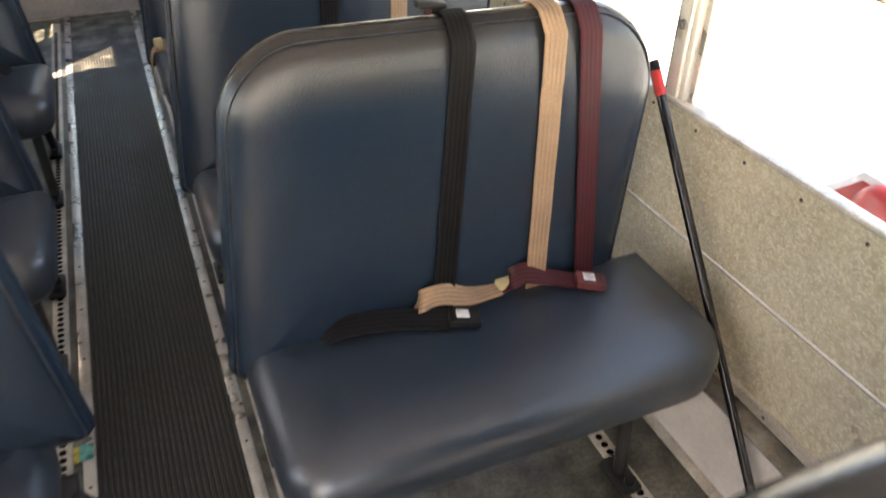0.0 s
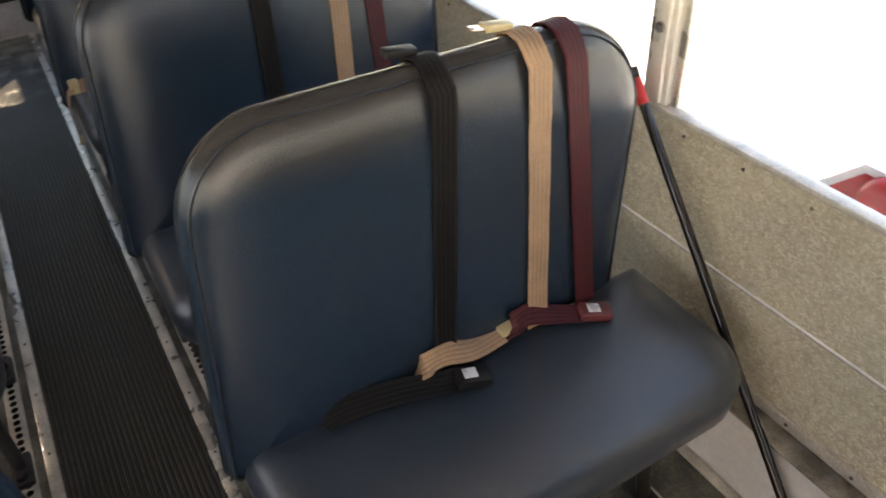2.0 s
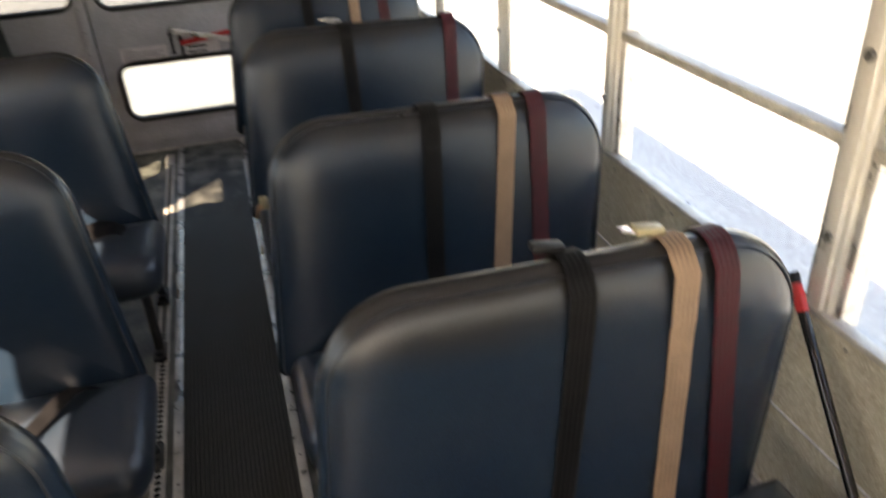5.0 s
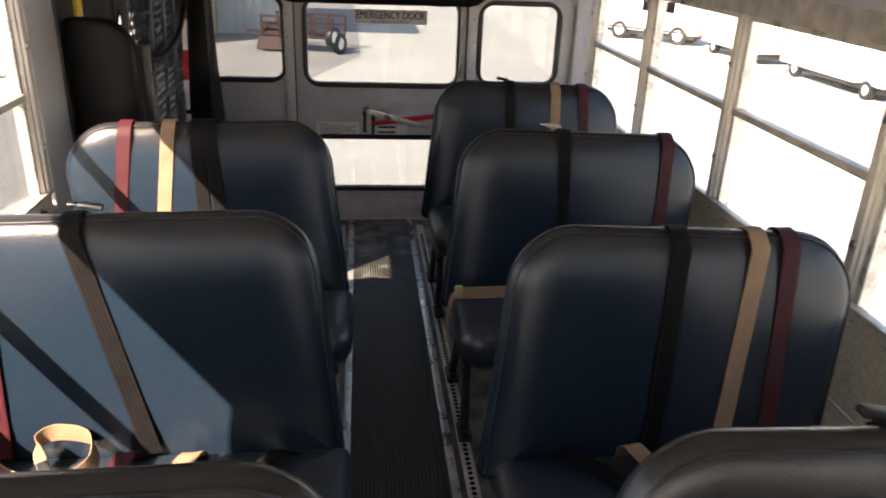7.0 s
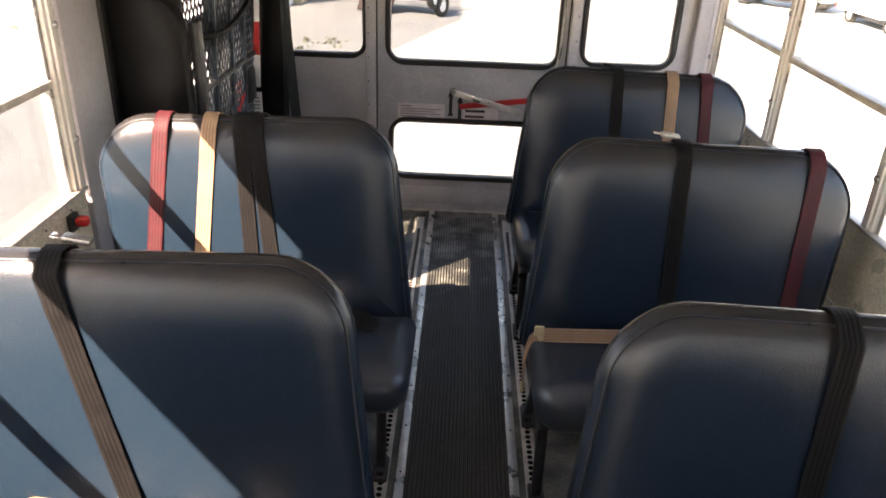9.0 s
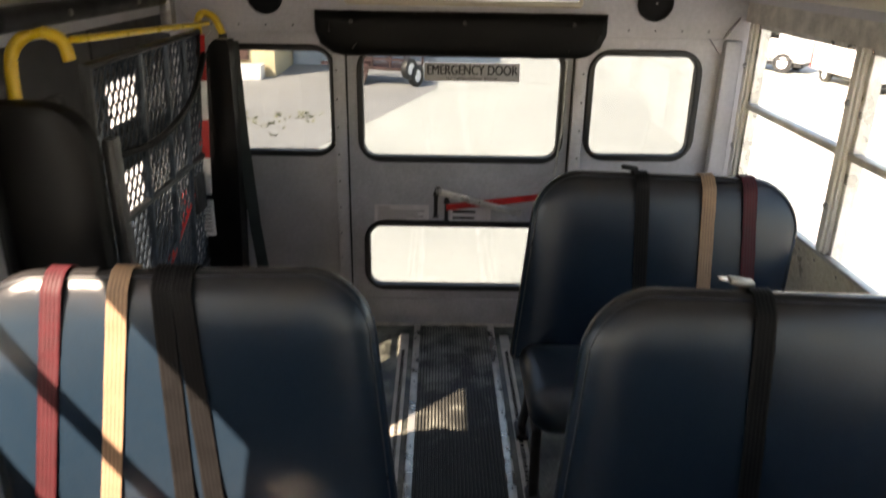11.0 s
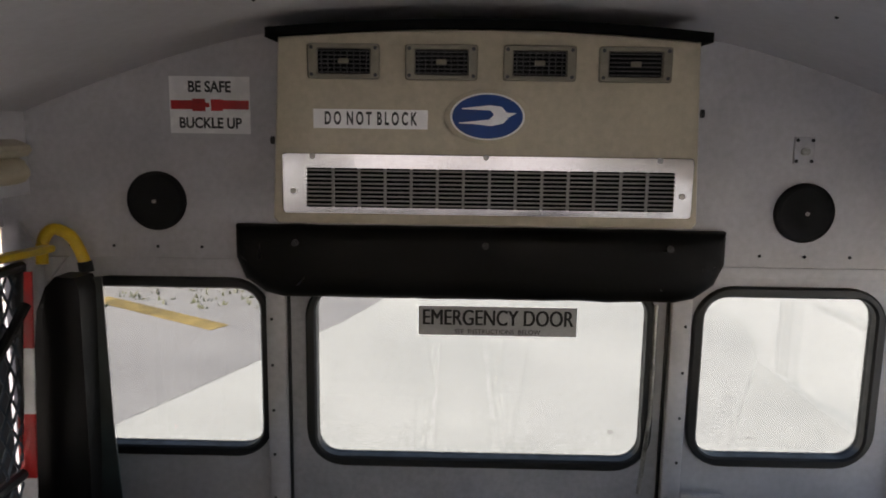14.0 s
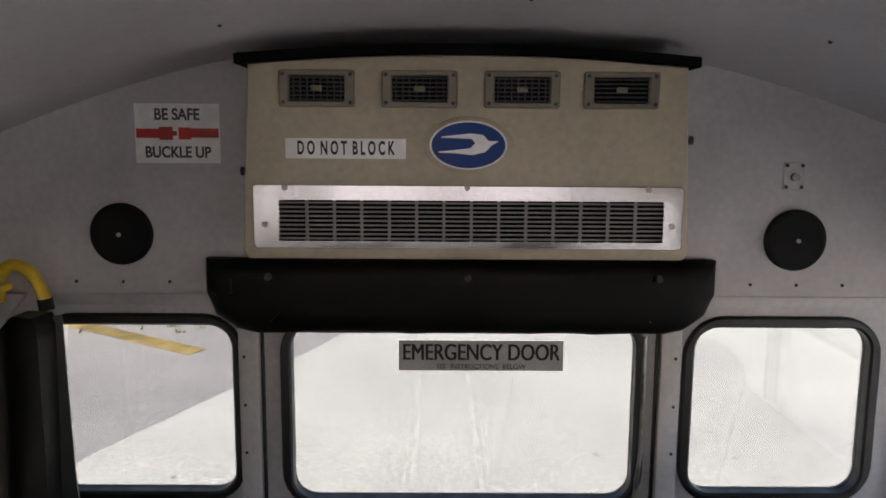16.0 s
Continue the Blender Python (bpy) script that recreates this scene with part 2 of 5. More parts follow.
GROUND = yard("pale_concrete_yard", (0.45, 0.463, 0.445), (0.385, 0.398, 0.382))
ASPHALT = yard("worn_asphalt", (0.262, 0.264, 0.266), (0.225, 0.227, 0.229), 0.9)


def galvanised(name):
    """Aluminium sheet with a mottled, scuffed, gold-grey patina."""
    m = mat(name, (0.66, 0.60, 0.45), 0.36, 0.25, var=0.16, scale=5, fine=0.12, bump=0.6, bscale=120, color2=(0.58, 0.525, 0.40))
    n, l = m.node_tree.nodes, m.node_tree.links
    b = n["Principled BSDF"]
    old = b.inputs["Base Color"].links[0].from_socket
    v = n.new("ShaderNodeTexVoronoi")
    v.feature = "F1"
    v.inputs["Scale"].default_value = 95
    tc = n["Texture Coordinate"]
    mp = n.new("ShaderNodeMapping")
    mp.inputs["Scale"].default_value = (1.0, 0.75, 1.0)
    l.new(tc.outputs["Object"], mp.inputs[0])
    no = n.new("ShaderNodeTexNoise")
    no.inputs["Scale"].default_value, no.inputs["Detail"].default_value = 95, 3
    no.inputs["Distortion"].default_value = 2.2
    l.new(mp.outputs[0], no.inputs["Vector"])
    l.new(mp.outputs[0], v.inputs["Vector"])
    r = n.new("ShaderNodeValToRGB")
    r.color_ramp.elements[0].position, r.color_ramp.elements[1].position = 0.50, 0.60
    r.color_ramp.elements[0].color, r.color_ramp.elements[1].color = (0, 0, 0, 1), (1, 1, 1, 1)
    l.new(no.outputs[0], r.inputs[0])
    x = n.new("ShaderNodeMix")
    x.data_type = "RGBA"
    x.inputs[7].default_value = (0.90, 0.85, 0.72, 1)
    mul = n.new("ShaderNodeMath")
    mul.operation = "MULTIPLY"
    mul.inputs[1].default_value = 0.8
    l.new(r.outputs[0], mul.inputs[0])
    l.new(mul.outputs[0], x.inputs[0])
    l.new(old, x.inputs[6])
    l.new(x.outputs[2], b.inputs["Base Color"])
    return m


GALV = galvanised("mottled_aluminium_sheet")


# ---- building helpers ----
def mesh_of(name, bm, material, smooth=True):
    me = bpy.data.meshes.new(name)
    bmesh.ops.recalc_face_normals(bm, faces=bm.faces)
    bm.to_mesh(me)
    bm.free()
    me.materials.append(material)
    for p in me.polygons:
        p.use_smooth = smooth
    if smooth:
        me.set_sharp_from_angle(angle=radians(38))
    return me


def part(name, bm, material, parent=None, label="", smooth=True):
    ob = new(name, mesh_of(name, bm, material, smooth))
    if parent:
        ob.parent = parent
    if label:
        ob["label"] = label
    return ob


def shared(name, me, m, parent):
    ob = new(name, me)
    ob.matrix_basis = m
    ob.parent = parent
    return ob


def thing(name, label, category, group="", kind="", at=(0, 0, 0)):
    ob = new(name)
    ob.location = at
    ob.empty_display_size = 0.05
    return tagged(ob, label, category, group, kind)


def box(x0, x1, y0, y1, z0, z1, bev=0.0, bm=None, m=None, seg=2):
    bm = bm or bmesh.new()
    r = bmesh.ops.create_cube(bm, size=1.0)
    t = Matrix.LocRotScale(((x0 + x1) / 2, (y0 + y1) / 2, (z0 + z1) / 2), None, (abs(x1 - x0), abs(y1 - y0), abs(z1 - z0)))
    bmesh.ops.transform(bm, matrix=t, verts=r["verts"])
    if bev:
        es = list({e for v in r["verts"] for e in v.link_edges})
        r2 = bmesh.ops.bevel(bm, geom=es, offset=bev, segments=seg, affect="EDGES", profile=0.5)
        vs = list({v for f in r2["faces"] for v in f.verts} | {v for v in r["verts"] if v.is_valid})
    else:
        vs = r["verts"]
    if m is not None:
        bmesh.ops.transform(bm, matrix=m, verts=vs)
    return bm


def rod(a, b, r, bm=None, n=12, r2=None):
    bm = bm or bmesh.new()
    a, b = Vector(a), Vector(b)
    d = b - a
    c = bmesh.ops.create_cone(bm, cap_ends=True, segments=n, radius1=r, radius2=r if r2 is None else r2, depth=d.length)
    m = Matrix.Translation((a + b) / 2) @ d.to_track_quat("Z", "Y").to_matrix().to_4x4()
    bmesh.ops.transform(bm, matrix=m, verts=c["verts"])
    return bm


def tube(pts, r, bm=None, n=10, cyclic=False):
    bm = bm or bmesh.new()
    pts = [Vector(p) for p in pts]
    rings, up = [], Vector((0.13, 0.21, 0.97))
    for i, p in enumerate(pts):
        a = pts[i - 1] if (i or cyclic) else p
        b = pts[(i + 1) % len(pts)] if (i < len(pts) - 1 or cyclic) else p
        d = (b - a).normalized()
        s = d.cross(up).normalized()
        u = s.cross(d)
        rings.append([bm.verts.new(p + r * (math.cos(t) * s + math.sin(t) * u)) for t in [2 * math.pi * k / n for k in range(n)]])
    skin(bm, rings, cyclic)
    if not cyclic:
        bm.faces.new(rings[0])
        bm.faces.new(rings[-1])
    return bm


def skin(bm, rings, cyclic=False, closed=True):
    k = len(rings[0])
    for i in range(len(rings) - (0 if cyclic else 1)):
        a, b = rings[i], rings[(i + 1) % len(rings)]
        for j in range(k if closed else k - 1):
            bm.faces.new((a[j], a[(j + 1) % k], b[(j + 1) % k], b[j]))


def rrect(x0, x1, z0, z1, r, n=6, inset=0.0):
    """Points round a rectangle with rounded corners; r is one radius or four (bottom left, bottom right, top right, top left)."""
    r = [r] * 4 if isinstance(r, (int, float)) else r
    x0, x1, z0, z1 = x0 + inset, x1 - inset, z0 + inset, z1 - inset
    out = []
    for k, (cx, cz, sx, sz) in enumerate(((x0, z0, 1, 1), (x1, z0, -1, 1), (x1, z1, -1, -1), (x0, z1, 1, -1))):
        q = max(0.001, r[k] - inset)
        for i in range(n + 1):
            a = math.pi + k * math.pi / 2 + i * math.pi / 2 / n
            out.append((cx + sx * q + q * math.cos(a), cz + sz * q + q * math.sin(a)))
    return out


def slab(outline, place, levels, bm=None):
    """A slab with a shaped rim: levels are (inset, depth); outline(inset) gives the points, place(u, v, w) puts them in the world."""
    bm = bm or bmesh.new()
    rings = [[bm.verts.new(place(u, v, w)) for u, v in outline(i)] for i, w in levels]
    skin(bm, rings)
    bm.faces.new(rings[0])
    bm.faces.new(rings[-1])
    return bm


def ring_frame(outer, inner, place, w0, w1, bm=None, bev=0.003):
    """A frame between two outlines (lists of points of equal length), from depth w0 to w1."""
    bm = bm or bmesh.new()
    mid = [((a[0] - b[0]), (a[1] - b[1])) for a, b in zip(outer, inner)]
    ln = [max(1e-6, math.hypot(*d)) for d in mid]
    o2 = [(a[0] - bev * d[0] / q, a[1] - bev * d[1] / q) for a, d, q in zip(outer, mid, ln)]
    i2 = [(b[0] + bev * d[0] / q, b[1] + bev * d[1] / q) for b, d, q in zip(inner, mid, ln)]
    s = 1 if w1 > w0 else -1
    loops = [(outer, w0), (outer, w1 - s * bev), (o2, w1), (i2, w1), (inner, w1 - s * bev), (inner, w0)]
    rings = [[bm.verts.new(place(u, v, w)) for u, v in pts] for pts, w in loops]
    skin(bm, rings, cyclic=True)
    return bm


def ribbon(path, side, width, bm=None, thick=0.0025, ribs=5):
    """A woven strap: centres, the way across it at each of them, and fine ridges along it."""
    bm = bm or bmesh.new()
    path, side = [Vector(p) for p in path], [Vector(s).normalized() for s in side]
    k = ribs * 4 + 1
    prof = [((j / (k - 1) - 0.5) * width, thick + (0.0005 if j % 4 in (1, 2, 3) else 0.0)) for j in range(k)]
    prof += [(a, thick - b) for a, b in reversed(prof)]
    rings = []
    for i, p in enumerate(path):
        d = path[min(i + 1, len(path) - 1)] - path[max(i - 1, 0)]
        s = (side[i] - d.normalized() * side[i].dot(d.normalized())).normalized()
        nrm = s.cross(d).normalized()
        rings.append([bm.verts.new(p + s * a + nrm * b) for a, b in prof])
    skin(bm, rings)
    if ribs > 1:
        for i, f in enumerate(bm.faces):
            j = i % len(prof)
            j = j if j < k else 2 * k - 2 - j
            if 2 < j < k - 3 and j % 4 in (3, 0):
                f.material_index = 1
    bm.faces.new(rings[0])
    bm.faces.new(rings[-1])
    return bm


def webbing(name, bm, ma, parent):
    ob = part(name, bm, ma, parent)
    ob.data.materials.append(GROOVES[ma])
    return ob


def smooth_path(pts, n=8):
    """Points on a smooth curve through the given ones."""
    pts = [Vector(p) for p in pts]
    out = []
    for i in range(len(pts) - 1):
        p0, p1, p2, p3 = pts[max(i - 1, 0)], pts[i], pts[i + 1], pts[min(i + 2, len(pts) - 1)]
        for k in range(n):
            t = k / n
            out.append(0.5 * ((2 * p1) + (p2 - p0) * t + (2 * p0 - 5 * p1 + 4 * p2 - p3) * t * t + (3 * p1 - p0 - 3 * p2 + p3) * t ** 3))
    out.append(pts[-1])
    return out


def words(text, size, m, material, parent, squeeze=1.0, name="lettering", bold=0.0):
    cu = bpy.data.curves.new(name, "FONT")
    cu.body, cu.size, cu.align_x, cu.align_y, cu.extrude = text, size, "CENTER", "CENTER", 0.0004
    cu.offset = bold
    cu.materials.append(material)
    ob = new(name, cu)
    ob.matrix_basis = m @ Matrix.Diagonal((squeeze, 1, 1, 1))
    ob.parent = parent
    return ob


# ---- the bus body ----
REAR, SILL, HEAD, HEAD_L = 5.0, 0.79, 1.475, 1.552
FRONT = -1.9
OUT, OUT_L = 0.035, 0.05
POSTS = (-1.305, -0.415, 0.475, 1.387, 2.285, 3.165, 4.06, 4.93)
LEFT_POSTS = (-0.50, 0.42, 1.30, 2.32, 3.21)
ROOF = lambda x: 2.008 - 0.033 * (x / 0.5) ** 2 if abs(x) < 0.5 else 1.975 - 0.186 * ((abs(x) - 0.5) / 0.62) ** 1.35

floor = part("floor", box(-1.29, 1.29, FRONT, REAR + 0.02, -0.06, 0.0), FLOOR, smooth=False)
tagged(floor, "worn dark rubber bus floor with scuffed greenish patches", "floor", kind="structure")


def rib_bars(x0, x1, y0, y1, n=25):
    """Raised bars along the aisle, worn pale on top."""
    bm = bmesh.new()
    step = (x1 - x0) / n
    for i in range(n):
        a = x0 + (i + 0.5) * step
        rows = [[bm.verts.new((a + dx, y, z)) for dx, z in ((-0.0042, 0.002), (-0.0026, 0.0085), (0.0026, 0.0085), (0.0042, 0.002))] for y in (y0, y1)]
        for k in range(3):
            bm.faces.new((rows[0][k], rows[0][k + 1], rows[1][k + 1], rows[1][k]))
    return bm


runner = thing("aisle_runner", "ribbed black rubber aisle runner edged with aluminium strips", "floor mat")
part("rubber_base", box(-0.168, 0.168, FRONT, REAR - 0.004, 0.0, 0.0025), RUNNER, runner, smooth=False)
tagged(part("ribbing", rib_bars(-0.168, 0.168, FRONT, REAR - 0.006), RIB, runner, smooth=False), kind="stuff")
rivet_me = mesh_of("rivet", (lambda b: (bmesh.ops.create_uvsphere(b, u_segments=8, v_segments=5, radius=0.0042), b)[1])(bmesh.new()), FRAME)
for s in (-1, 1):
    strip = part("edge_strip", box(s * 0.166, s * 0.196, FRONT, REAR - 0.004, 0.0, 0.009, 0.003), ALU, runner)
    for i in range(30):
        shared("rivet", rivet_me, pose(s * 0.181, FRONT + 0.15 + 0.23 * i, 0.0085), strip)


def seat_track(x):
    """A floor rail; dark discs paint the shade in its row of scalloped holes."""
    tr = thing("seat_track", "dull aluminium seat track with scalloped holes in the floor", "seat track", "floor seat tracks")
    part("rail", box(x - 0.022, x + 0.022, FRONT, 4.9, 0.0, 0.006, 0.002), ALU_GRIMY, tr)
    bm = bmesh.new()
    for i in range(260):
        y = FRONT + 0.05 + i * 0.0254
        c = bmesh.ops.create_cone(bm, cap_ends=True, segments=8, radius1=0.0095, radius2=0.0095, depth=0.0012)
        bmesh.ops.translate(bm, vec=(x, y, 0.0066), verts=c["verts"])
    tagged(part("slot_shade_discs", bm, DARK, tr, smooth=False), kind="stuff")


for x in (-0.24, 0.24, -1.0, 1.0):
    seat_track(x)


def roof_shell():
    bm = bmesh.new()
    xs = [-1.2 + 2.4 * i / 40 for i in range(41)]
    rows = []
    for y in (FRONT, REAR + 0.02):
        rows.append(([bm.verts.new((x, y, ROOF(x))) for x in xs], [bm.verts.new((x, y, ROOF(x) + 0.04)) for x in xs]))
    for k in range(40):
        bm.faces.new((rows[0][0][k], rows[0][0][k + 1], rows[1][0][k + 1], rows[1][0][k]))
        bm.faces.new((rows[0][1][k], rows[1][1][k], rows[1][1][k + 1], rows[0][1][k + 1]))
    return bm


ceiling = part("ceiling", roof_shell(), CEIL)
tagged(ceiling, "grey painted arched steel bus ceiling", "ceiling", kind="structure")
for x, y in ((0.09, 4.42), (0.62, 4.5), (-0.45, 4.55), (0.1, 3.2), (0.62, 3.2)):
    shared("rivet", rivet_me, pose(x, y, ROOF(x)), ceiling)


wall_rivet_me = mesh_of("rivet", (lambda b: (bmesh.ops.create_uvsphere(b, u_segments=8, v_segments=5, radius=0.0042), b)[1])(bmesh.new()), mat("brown_rivet", (0.13, 0.105, 0.08), 0.5))


def side_wall(s, posts, name, y_end, y_start=FRONT):
    """One long side: outer skin below the sill, inner sheets, window openings between posts, header and cove."""
    o, head = (OUT, HEAD) if s > 0 else (OUT_L, HEAD_L)
    w = part(name, box(s * (1.215 + o), s * (1.255 + o), y_start, y_end + 0.02, -0.06, SILL - 0.06), WALL, smooth=False)
    tagged(w, "bus side wall with pale kick panel and mottled aluminium sheet", "wall", kind="structure")
    part("kick_panel", box(s * (1.135 + o), s * (1.214 + o), y_start, y_end - 0.003, 0.0, 0.222), KICK, w)
    part("floor_strip", box(s * (1.108 + o), s * (1.134 + o), y_start, y_end - 0.003, 0.0, 0.014, 0.004), ALU_GRIMY, w)
    part("lower_trim", box(s * (1.132 + o), s * (1.190 + o), y_start, y_end - 0.003, 0.2225, 0.230, 0.003), STEEL, w)
    part("trim_upstand", box(s * (1.186 + o), s * (1.1975 + o), y_start, y_end - 0.003, 0.2305, 0.262, 0.003), ALU_GRIMY, w)
    part("side_sheet", box(s * (1.198 + o), s * (1.214 + o), y_start, y_end - 0.003, 0.2225, 0.775), GALV, w)
    part("seam_bead", box(s * (1.1935 + o), s * (1.198 + o), y_start, y_end - 0.003, 0.4845, 0.4905, 0.0018), WHITE, w, "pale bead along the sheet joint")
    part("seam_gap", box(s * (1.1965 + o), s * (1.198 + o), y_start, y_end - 0.003, 0.4815, 0.4843), DARK, w, "dark joint below the bead", smooth=False)
    bm = box(s * (1.184 + o), s * (1.215 + o), y_start, y_end - 0.003, 0.7755, SILL, 0.004)
    part("outer_sill", box(s * (1.2155 + o), s * (1.25 + o), y_start, y_end - 0.003, 0.7405, 0.752, 0.003), ALU, w)
    part("sill_rail", bm, ALU_GRIMY, w)
    y = y_start + 0.1
    while y < y_end - 0.05:
        shared("rivet", wall_rivet_me, pose(s * (1.198 + o), y, 0.745), w)
        shared("rivet", wall_rivet_me, pose(s * (1.186 + o), y + 0.06, 0.246), w)
        y += 0.155
    part("header", box(s * (1.185 + o), s * ((1.255 if s > 0 else 1.225) + o), FRONT, REAR + 0.02, head, 1.56), ALU_GRIMY if s > 0 else WALL, w)
    if s < 0:
        part("rear_header", box(s * (1.1865 + o), s * (1.25 + o), y_end + 0.004, REAR - 0.002, HEAD, head - 0.001), WALL, w)
    # rounded cream cove between header and ceiling
    prof = [(1.22, 1.588), (1.15, 1.588), (1.125, 1.596), (1.11, 1.611), (1.108, 1.624), (1.122, 1.649), (1.136, 1.656), (1.112, 1.662), (1.1, 1.675), (1.105, 1.688), (1.125, 1.696), (1.14, 1.702), (1.22, 1.706)]
    bm = bmesh.new()
    rings = [[bm.verts.new((s * (x + 0.02), yy, z)) for x, z in prof] for yy in (FRONT, REAR - 0.05)]
    skin(bm, rings)
    bm.faces.new(rings[0])
    bm.faces.new(rings[1])
    part("cove_moulding", bm, CREAM, w, "cream rounded cove moulding")
    part("roof_rail", box(s * 1.165, s * 1.255, FRONT, REAR + 0.02, 1.561, 1.88), CEIL, w, smooth=False)
    if y_end < REAR:
        part("skirt", box(s * 1.20, s * 1.255, y_end + 0.021, REAR + 0.02, -0.06, 0.299), WALL, w, smooth=False)
    for y in posts:
        bm = box(s * (1.192 + o), s * (1.25 + o), y - 0.03, y + 0.03, SILL, head, 0.004)
        post = part("window_post", bm, LIT_ALU, w)
        part("post_cap", box(s * (1.182 + o), s * (1.192 + o), y - 0.017, y + 0.017, SILL + 0.003, head - 0.003, 0.003), LIT_ALU, post)
        for z in (0.955, 1.3):
            bm = rod((s * (1.182 + o), y, z), (s * (1.176 + o), y, z), 0.011, n=14)
            rod((s * (1.176 + o), y, z), (s * (1.172 + o), y, z), 0.006, bm)
            part("bolt", bm, STEEL, post)
    return w


wall_right = side_wall(1, POSTS, "wall_right", REAR)
wall_left = side_wall(-1, LEFT_POSTS, "wall_left", 3.243, -0.53)
entry = thing("door_2", "folding glazed entrance door of the bus, closed", "door", kind="structure")
for y0, y1 in ((-1.86, -1.215), (-1.205, -0.595)):
    pl = lambda u, v, d: Vector((-1.21 - d, u, v))
    leaf = part("door_leaf", ring_frame(rrect(y0, y1, 0.0, HEAD, 0.004, 3), rrect(y0, y1, 0.0, HEAD, 0.03, 3, 0.05), pl, 0.035, 0.0), ALU, entry)
    pane = part("pane", box(-1.232, -1.228, y0 + 0.045, y1 - 0.045, 0.045, HEAD - 0.045), PANE, leaf, smooth=False)
    pane.visible_shadow = False
WIN = [0]


def side_window(s, y0, y1):
    """A two-light bus window: frame, middle rail, two panes."""
    WIN[0] += 1
    w = thing("window_%d" % WIN[0], "aluminium framed bus side window with a middle rail", "window", "side windows", "structure")
    o, head = (OUT, HEAD) if s > 0 else (OUT_L, HEAD_L)
    pl = lambda u, v, d: Vector((s * (d + o), u, v))
    y0, y1 = y0 + 0.031, y1 - 0.031
    out = [(u, v if v > 1.0 else v - 0.04) for u, v in rrect(y0, y1, SILL + 0.001, head - 0.001, 0.01, 3)]
    inn = [(u, v - 0.044 if v < 1.0 else v) for u, v in rrect(y0, y1, SILL + 0.001, head - 0.001, 0.022, 3, 0.02 if s > 0 else 0.016)]
    part("window_frame", ring_frame(out, inn, pl, 1.248 if s > 0 else 1.236, 1.205), ALU, w)
    part("middle_rail", box(s * (1.198 + o), s * (1.24 + o), y0 + 0.004, y1 - 0.004, 1.121, 1.146, 0.004), ALU_GRIMY, w)
    for z0, z1, x in ((SILL - 0.03, 1.133, 1.233), (1.133, head - 0.012, 1.222)):
        p = part("pane", box(s * (x + o), s * (x + o + 0.004), y0 + 0.01, y1 - 0.01, z0, z1), TINTED if s < 0 and z0 < 1 else PANE, w, smooth=False)
        p.visible_shadow = False


for a, b in zip(POSTS, POSTS[1:]):
    side_window(1, a, b)
for a, b in zip(LEFT_POSTS, LEFT_POSTS[1:]):
    side_window(-1, a, b)

# front end behind the camera: low bulkhead with a windscreen opening above it
fw = part("wall_front", box(-1.25, 1.25, FRONT - 0.05, FRONT, -0.06, 0.92), WALL, smooth=False)
tagged(fw, "grey front bulkhead under the windscreen", "wall", kind="structure")
part("windscreen_header", box(-1.25, 1.25, FRONT - 0.05, FRONT, 1.76, 2.06), WALL, fw, smooth=False)
part("windscreen_pillar", box(-0.04, 0.04, FRONT - 0.05, FRONT, 0.92, 1.76), WALL, fw, smooth=False)


# ---- rear wall with emergency door ----
RWIN = dict(x0=0.577, x1=1.044, z0=0.872, z1=1.334)
CWIN = dict(x0=-0.436, x1=0.454, z0=0.852, z1=1.335)
LWIN = dict(x0=-0.418, x1=0.434, z0=0.212, z1=0.537)
YP = lambda u, v, d: Vector((u, REAR + d, v))


def plate(x0, x1, z0, z1, holes, y0, y1):
    """A flat sheet with rounded openings, cut by a grid of strips between straight hole edges and corner fillers."""
    xs = sorted({x0, x1, *[h["x0"] for h in holes], *[h["x1"] for h in holes]})
    zs = sorted({z0, z1, *[h["z0"] for h in holes], *[h["z1"] for h in holes]})
    bm = bmesh.new()
    for i in range(len(xs) - 1):
        for j in range(len(zs) - 1):
            cx, cz = (xs[i] + xs[i + 1]) / 2, (zs[j] + zs[j + 1]) / 2
            if any(h["x0"] < cx < h["x1"] and h["z0"] < cz < h["z1"] for h in holes):
                continue
            box(xs[i], xs[i + 1], y0, y1, zs[j], zs[j + 1], bm=bm)
    for h in holes:
        r = 0.07
        for sx, sz in ((0, 0), (1, 0), (0, 1), (1, 1)):
            cx, cz = (h["x1"] if sx else h["x0"]), (h["z1"] if sz else h["z0"])
            dx, dz = (-1 if sx else 1), (-1 if sz else 1)
            arc = [(cx + dx * (r - r * math.sin(a)), cz + dz * (r - r * math.cos(a))) for a in [math.pi / 2 * k / 6 for k in range(7)]]
            pts = [(cx, cz)] + arc
            lo = [bm.verts.new((u, y0, v)) for u, v in pts]
            hi = [bm.verts.new((u, y1, v)) for u, v in pts]
            bm.faces.new(lo)
            bm.faces.new(hi)
            for k in range(len(pts)):
                bm.faces.new((lo[k], lo[(k + 1) % len(pts)], hi[(k + 1) % len(pts)], hi[k]))
    return bm


